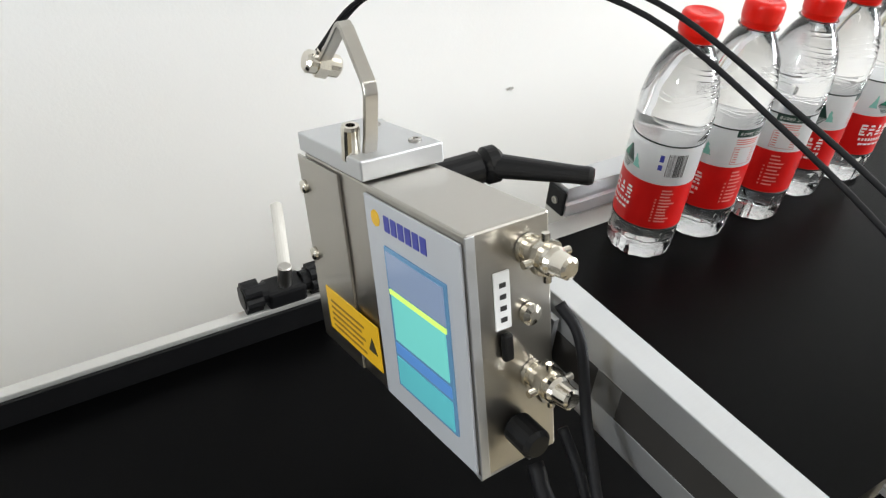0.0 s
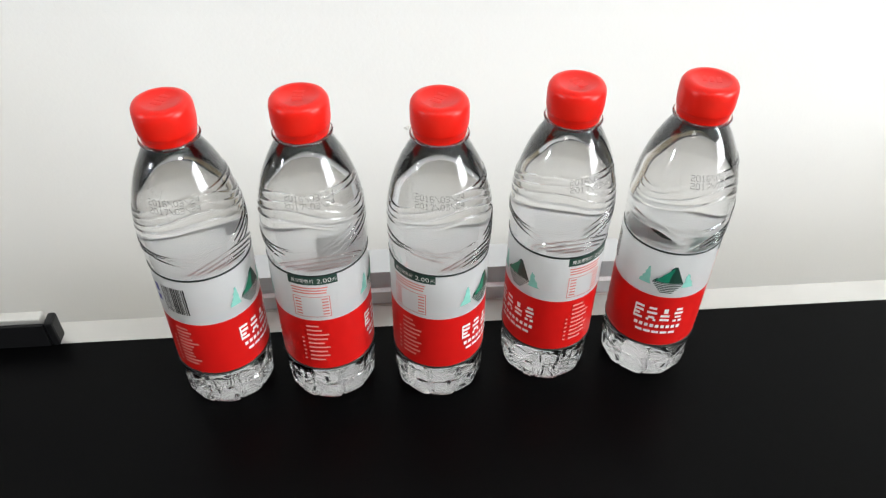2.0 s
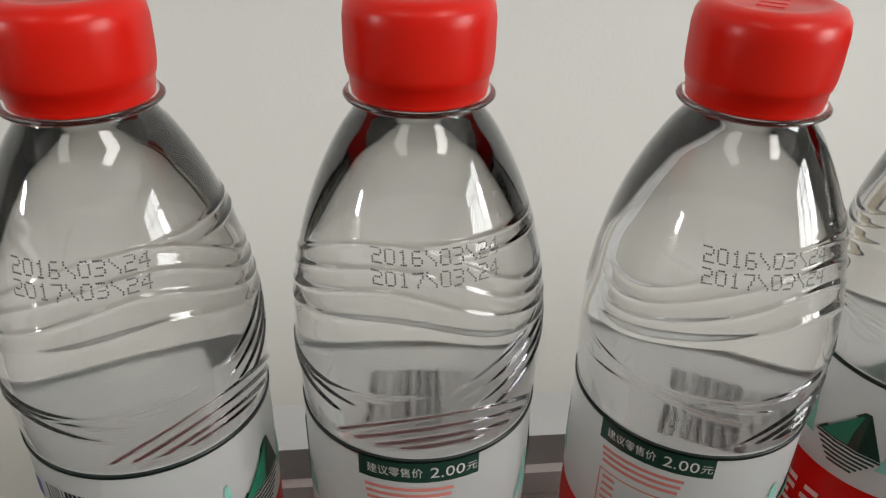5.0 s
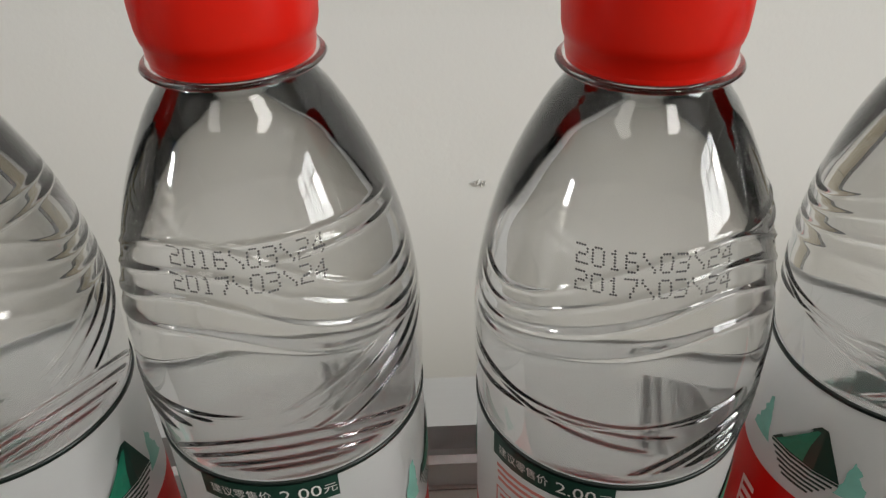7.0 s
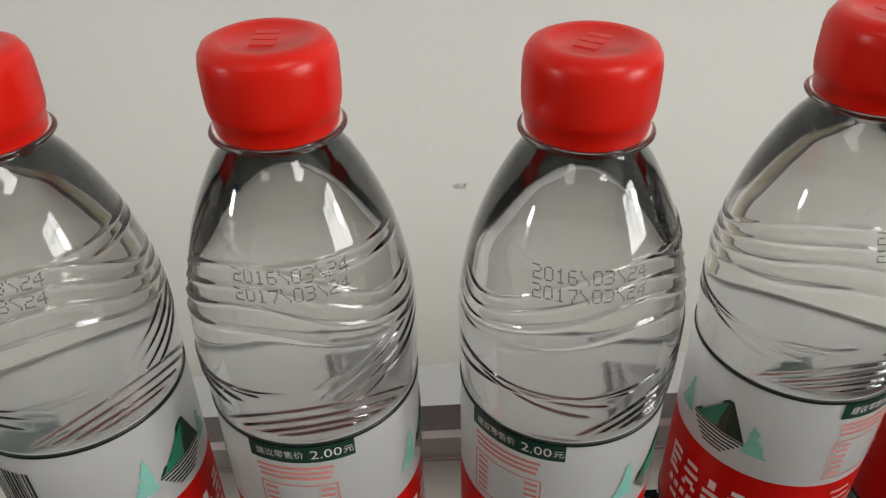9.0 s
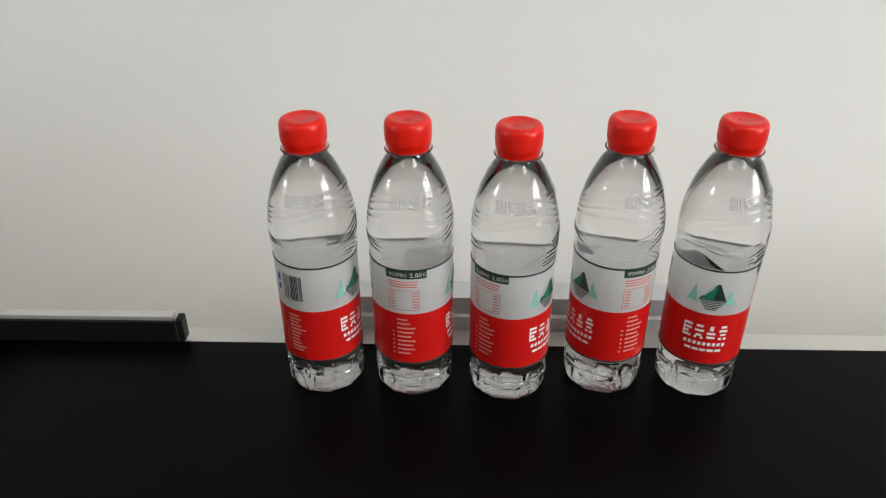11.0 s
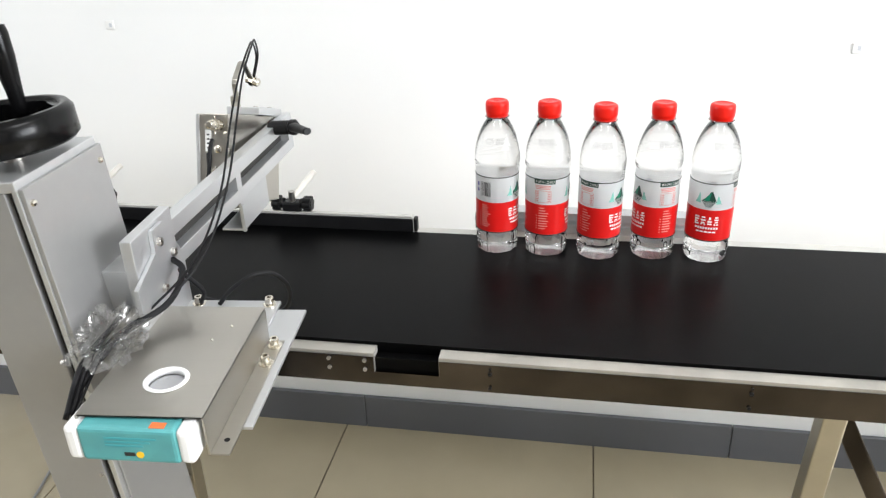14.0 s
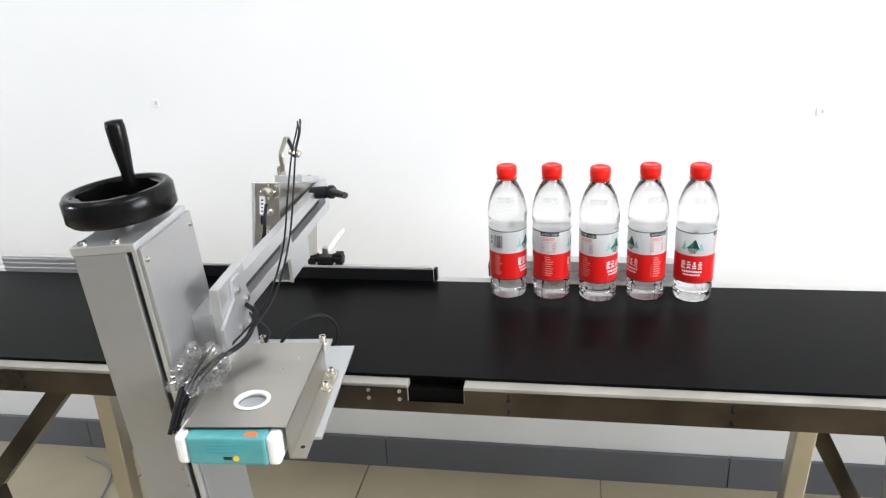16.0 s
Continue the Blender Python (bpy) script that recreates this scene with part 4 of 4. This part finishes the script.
for sx, sy in ((-0.026, -0.048), (0.010, -0.048), (-0.026, 0.052)):
    part("cap_screw", hex_bolt((sx, sy, HC + 0.0088), (sx, sy, HC + 0.0125), 0.0048), BOLT, top)
part("foot_plate", box(-0.12, 0.12, -0.16, 0.16, 0.0, 0.012, 0.002), STEEL, column)
for bz in (ZB + 0.035, ZB + 0.012, ZB - 0.05):
    part("guide_screw", hex_bolt((0.018, -0.0558, bz), (0.018, -0.0575, bz), 0.0022), BOLT, column)
part("spindle", rod((-0.006, 0.006, HC + 0.009), (-0.006, 0.006, HC + 0.038), 0.009, 18), BOLT, column)
wheel = part("handwheel", lathe([(0.052, 0.013), (0.062, 0.013), (0.0665, 0.017), (0.0665, 0.038), (0.062, 0.043), (0.056, 0.043), (0.052, 0.038)], 72, Matrix.Translation((-0.008, 0.010, HC + 0.006)), closed=True), BLACK_GLOSS, column, "glossy black handwheel", True)
bm = bmesh.new()
inner, outer = [], []
for i in range(96):
    a = 2 * math.pi * i / 96
    r = 0.0475 + 0.0025 * math.copysign(abs(math.sin(a * 6)) ** 0.5, math.sin(a * 6))
    for lst, rr in ((inner, r), (outer, 0.0535)):
        lst.append([bm.verts.new((-0.008 + rr * math.cos(a), 0.010 + rr * math.sin(a), HC + 0.006 + z)) for z in (0.014, 0.040)])
for i in range(96):
    j = (i + 1) % 96
    bm.faces.new((inner[i][0], inner[j][0], inner[j][1], inner[i][1]))
    bm.faces.new((inner[i][1], inner[j][1], outer[j][1], outer[i][1]))
    bm.faces.new((outer[i][0], outer[j][0], inner[j][0], inner[i][0]))
part("grip_lobes", bm, BLACK_GLOSS, wheel)
part("wheel_disc", lathe([(0, 0.016), (0.050, 0.016), (0.050, 0.021), (0.016, 0.023), (0.015, 0.030), (0, 0.030)], 48, Matrix.Translation((-0.008, 0.010, HC + 0.006))), BLACK_GLOSS, wheel)
part("crank_handle", lathe([(0, 0), (0.0065, 0), (0.0075, 0.010), (0.0080, 0.022), (0.0112, 0.050), (0.0118, 0.070), (0.0105, 0.076), (0, 0.077)], 24, Matrix.Translation((0.000, 0.030, HC + 0.040))), BLACK_GLOSS, wheel, "turned black crank handle", True)

wheel.scale, wheel.location = (0.87, 0.87, 1), (-0.0010, 0.0013, 0.002)

# ---- shelf with sensor cover and tissue pack ----
T = pose(-0.3655, -0.558, ZB, 0, 0, 5.6)
shelf = empty("shelf_plate", "pale aluminium shelf plate bolted to the bracket", "shelf", m=T)
part("plate", box(-0.056, 0.0735, -0.045, 0.146, 0.108, 0.1115, 0.0006), ALU, shelf, "pale aluminium plate")
part("upper_plate", box(-0.056, 0.044, 0.086, 0.158, 0.1118, 0.1150, 0.0006), ALU, shelf)
for bx, by in ((0.060, 0.074), (0.060, 0.044), (-0.042, 0.150), (0.034, 0.150), (-0.03, 0.118)):
    z0 = 0.1148 if by > 0.1 else 0.1129
    b = part("bolt", hex_bolt((bx, by, z0), (bx, by, z0 + 0.009), 0.0045), CHROME, shelf, "socket-head bolt")
    part("washer", lathe([(0.0045, 0), (0.0070, 0), (0.0070, 0.0012), (0.0045, 0.0012)], 18, Matrix.Translation((bx, by, z0)), closed=True), CHROME, b)
cov = empty("steel_cover", "folded stainless cover with a white-rimmed round hole", "cover", m=T)
# top sheet with a round hole
bm = bmesh.new()
hx, hy, hr = 0.0035, -0.034, 0.0155
corner = [(-0.0505, -0.081), (0.0505, -0.081), (0.0505, 0.087), (-0.0505, 0.087)]
n = 48
inner = [(hx + hr * math.cos(2 * math.pi * k / n), hy + hr * math.sin(2 * math.pi * k / n)) for k in range(n)]


def edge_point(a):
    dx, dy = math.cos(a), math.sin(a)
    ts = []
    for lim, o, d in ((0.0505, hx, dx), (-0.0505, hx, dx), (0.087, hy, dy), (-0.081, hy, dy)):
        if abs(d) > 1e-9 and (lim - o) / d > 0:
            ts.append((lim - o) / d)
    t = min(ts)
    return hx + t * dx, hy + t * dy


angles = sorted([2 * math.pi * k / n for k in range(n)] + [math.atan2(y - hy, x - hx) % (2 * math.pi) for x, y in corner])
for z in (0.1480, 0.1466):
    vi = [bm.verts.new((hx + hr * math.cos(a), hy + hr * math.sin(a), z)) for a in angles]
    vo = [bm.verts.new((*edge_point(a), z)) for a in angles]
    for i in range(len(angles)):
        j = (i + 1) % len(angles)
        bm.faces.new((vi[i], vo[i], vo[j], vi[j]))
part("sheet", bm, STEEL, cov, "brushed stainless sheet")
for x0, x1, y0, y1 in ((0.0495, 0.0510, -0.081, 0.087), (-0.0510, -0.0495, -0.081, 0.087), (-0.0493, 0.0493, 0.0855, 0.087)):
    part("side", box(x0, x1, y0, y1, 0.1122, 0.1472), STEEL, cov)
part("flange", box(0.0512, 0.0665, -0.081, 0.084, 0.1118, 0.1130), STEEL, cov, "bent steel flange with a screw hole")
part("screw_hole", lathe([(0, 0.1130), (0.0024, 0.1130), (0.0024, 0.1133), (0, 0.1133)], 16, Matrix.Translation((0.0590, -0.064, 0))), BLACK, cov)
for px, py in ((0.030, 0.052), (0.020, 0.028)):
    part("rivet", lathe([(0, 0.1480), (0.0013, 0.1480), (0.0008, 0.1488), (0, 0.1489)], 12, Matrix.Translation((px, py, 0))), CHROME, cov)
part("hole_rim", lathe([(0.0148, 0.1440), (0.0160, 0.1440), (0.0160, 0.1482), (0.0182, 0.1484), (0.0186, 0.1488), (0.0180, 0.1494), (0.0160, 0.1496), (0.0148, 0.1495)], 48, Matrix.Translation((hx, hy, 0)), closed=True), WHITE, cov, "white plastic rim", True)
part("sensor_face", lathe([(0, 0.138), (0.0147, 0.138), (0.0147, 0.1432), (0.013, 0.1428), (0, 0.1424)], 32, Matrix.Translation((hx, hy, 0))), material("grey_sensor", (0.34, 0.345, 0.36), 0.5, noise_scale=60, vary=0.05), cov, "grey recess under the hole")
pack = empty("tissue_pack", "teal and white tissue pack tucked under the steel cover", "tissue pack", m=pose(-0.3655, -0.558, ZB, 0, 0, 4.0))
part("wrapper", box(-0.044, 0.036, -0.093, -0.056, 0.1120, 0.1445, 0.004, segments=3), TEAL_BOX, pack, "teal printed wrapper")
for x0, x1 in ((-0.0555, -0.0425), (0.0345, 0.0475)):
    part("end_fold", box(x0, x1, -0.0925, -0.056, 0.1122, 0.1440, 0.0045, segments=3), WHITE, pack, "white folded end")
part("orange_mark", box(0.014, 0.026, -0.090, -0.0835, 0.1443, 0.1449), ORANGE, pack)
for k in range(3):
    part("print_bar", box(-0.022, 0.020 - 0.006 * k, -0.0935, -0.0928, 0.1352 - 0.0035 * k, 0.1366 - 0.0035 * k), TEAL_DARK, pack)
part("name_shape", box(-0.008, 0.0005, -0.0934, -0.0928, 0.1195, 0.1228), INK, pack, "plain dark printed shape")
part("gold_mark", lathe([(0, 0), (0.0030, 0), (0.0030, 0.0006), (0, 0.0006)], 24, Matrix.Translation((0.0045, -0.0929, 0.1210)) @ pose(0, 0, 0, 90, 0, 0)), YELLOW, pack, "round gold mark")

# crumpled clear film between column and cover
bm = bmesh.new()
bmesh.ops.create_icosphere(bm, subdivisions=5, radius=1)
for v in bm.verts:
    c = v.co.copy()
    k = 1 + 0.55 * noise.noise(c * 2.2) + 0.35 * noise.noise(c * 5.5 + Vector((3, 1, 2))) + 0.22 * abs(noise.noise(c * 11)) + 0.12 * noise.noise(c * 23)
    v.co = Vector((c.x * 0.027 * k, c.y * 0.034 * k, max(-0.45, c.z) * 0.020 * k))
film = mesh_object("plastic_film", bm, FILM)
film.matrix_world = pose(-0.434, -0.553, ZB + 0.157, 0, 0, 25)
tagged(film, "crumpled clear plastic film lying on the steel cover", "film")

# ---- cables ----
def cable(points, r, label, mat=CABLE):
    ob = tagged(mesh_object("cable", tube([(x, y, z + ZB) for x, y, z in points], r), mat, True), label, "cable")
    return ob


cable([(-0.497, -0.030, 0.263), (-0.479, -0.048, 0.299), (-0.457, -0.102, 0.330), (-0.429, -0.176, 0.339), (-0.413, -0.248, 0.319), (-0.396, -0.315, 0.288), (-0.383, -0.385, 0.240), (-0.384, -0.450, 0.195), (-0.405, -0.505, 0.166), (-0.428, -0.560, 0.155), (-0.436, -0.612, 0.12)], 0.0012, "thin black cable looping from the hook to the shelf")
cable([(-0.499, -0.029, 0.265), (-0.482, -0.047, 0.298), (-0.461, -0.102, 0.3275), (-0.434, -0.177, 0.335), (-0.419, -0.249, 0.314), (-0.404, -0.317, 0.281), (-0.391, -0.387, 0.232), (-0.394, -0.452, 0.189), (-0.416, -0.508, 0.163), (-0.434, -0.562, 0.153), (-0.438, -0.614, 0.118)], 0.0012, "second thin black cable beside the first")
cable([(-0.4785, -0.2190, 0.2325), (-0.4765, -0.2330, 0.2220), (-0.4790, -0.2520, 0.1850), (-0.4960, -0.300, 0.150), (-0.5050, -0.350, 0.142), (-0.495, -0.425, 0.144), (-0.446, -0.510, 0.156), (-0.440, -0.580, 0.152), (-0.442, -0.616, 0.118)], 0.0025, "black signal cable from the upper connector")
cable([(-0.4785, -0.2370, 0.1740), (-0.4790, -0.2540, 0.1600), (-0.4930, -0.310, 0.134), (-0.482, -0.400, 0.130), (-0.444, -0.500, 0.157), (-0.437, -0.572, 0.1535), (-0.439, -0.612, 0.12)], 0.0025, "black power cable from the lower connector")
cable([(-0.4895, -0.236, 0.155), (-0.492, -0.26, 0.142), (-0.492, -0.35, 0.118), (-0.462, -0.44, 0.128), (-0.452, -0.49, 0.16)], 0.0040, "thick black cable under the print head")
cable([(-0.398, -0.415, 0.117), (-0.385, -0.408, 0.132), (-0.366, -0.396, 0.143), (-0.350, -0.380, 0.138), (-0.343, -0.360, 0.112), (-0.356, -0.340, 0.075), (-0.39, -0.33, 0.055), (-0.42, -0.345, 0.075), (-0.43, -0.40, 0.115)], 0.0024, "thin black sensor cable looping over the shelf")
cable([(-0.428, -0.452, 0.185), (-0.418, -0.435, 0.16), (-0.408, -0.425, 0.138), (-0.418, -0.415, 0.118)], 0.0024, "short black cable behind the bracket")
cable([(-0.4195, -0.450, 0.186), (-0.404, -0.462, 0.180), (-0.402, -0.500, 0.166), (-0.424, -0.552, 0.158), (-0.441, -0.604, 0.130)], 0.0030, "black cable leaving the column cover")
cable([(-1.36, 0.36, -0.697), (-1.25, 0.30, -0.697), (-1.20, 0.12, -0.697), (-1.16, -0.02, -0.697), (-1.05, -0.10, -0.697), (-0.95, -0.2, -0.697)], 0.003, "grey cable lying on the floor", material("grey_cable", (0.25, 0.25, 0.24), 0.5, noise_scale=40, vary=0.1))

# ---- wall fittings ----
for x, z in ((0.442, 0.224), (-0.991, 0.264)):
    plug = empty("wall_plate", "tiny white plate fixed to the wall", "plate", group="wall plates")
    part("plate", box(x - 0.009, x + 0.009, WALL_Y - 0.003, WALL_Y, ZB + z - 0.009, ZB + z + 0.009, 0.001), WHITE, plug)
    part("slot", box(x - 0.001, x + 0.005, WALL_Y - 0.0036, WALL_Y - 0.003, ZB + z - 0.004, ZB + z + 0.004), GREY_PLATE, plug)

scuff = bmesh.new()
for k in range(5):
    prism([(0.0035 * math.cos(a) * (1 + 0.3 * math.sin(3 * a + k)), 0.0022 * math.sin(a)) for a in [j * math.pi / 6 for j in range(12)]], 0.0003,
          Matrix.Translation((-0.006 + 0.0022 * k, WALL_Y - 0.0001, ZB - 0.056 + 0.0012 * (k % 3))) @ pose(0, 0, 0, 90, 0, 20 * k), scuff)
tagged(mesh_object("wall_mark", scuff, material("grey_scuff", (0.64, 0.635, 0.62), 0.8, noise_scale=300, vary=0.3)), "faint grey scuff mark on the white wall", "mark")

# ---- skirting and floor tiles ----
for x0, x1 in ((-3.2, -1.372), (-1.370, -0.517), (-0.515, 0.336), (0.338, 1.19), (1.192, 3.0)):
    part("skirting_tile", box(x0, x1, WALL_Y - 0.011, WALL_Y - 0.0005, -0.004, 0.088, 0.0015), SKIRT, skirting)
S = 0.60
for i in range(-5, 6):
    for j in range(-7, 2):
        x0, y0 = 0.035 + i * S, -0.115 + j * S
        x1, y1 = min(x0 + S - 0.003, ROOM_X1), min(y0 + S - 0.003, WALL_Y)
        x0, y0 = max(x0, ROOM_X0), max(y0, ROOM_Y0)
        if x1 - x0 > 0.01 and y1 - y0 > 0.01:
            part("floor_tile", box(x0, x1, y0, y1, -0.006, 0.0, 0.0008, segments=1), TILE, floor)
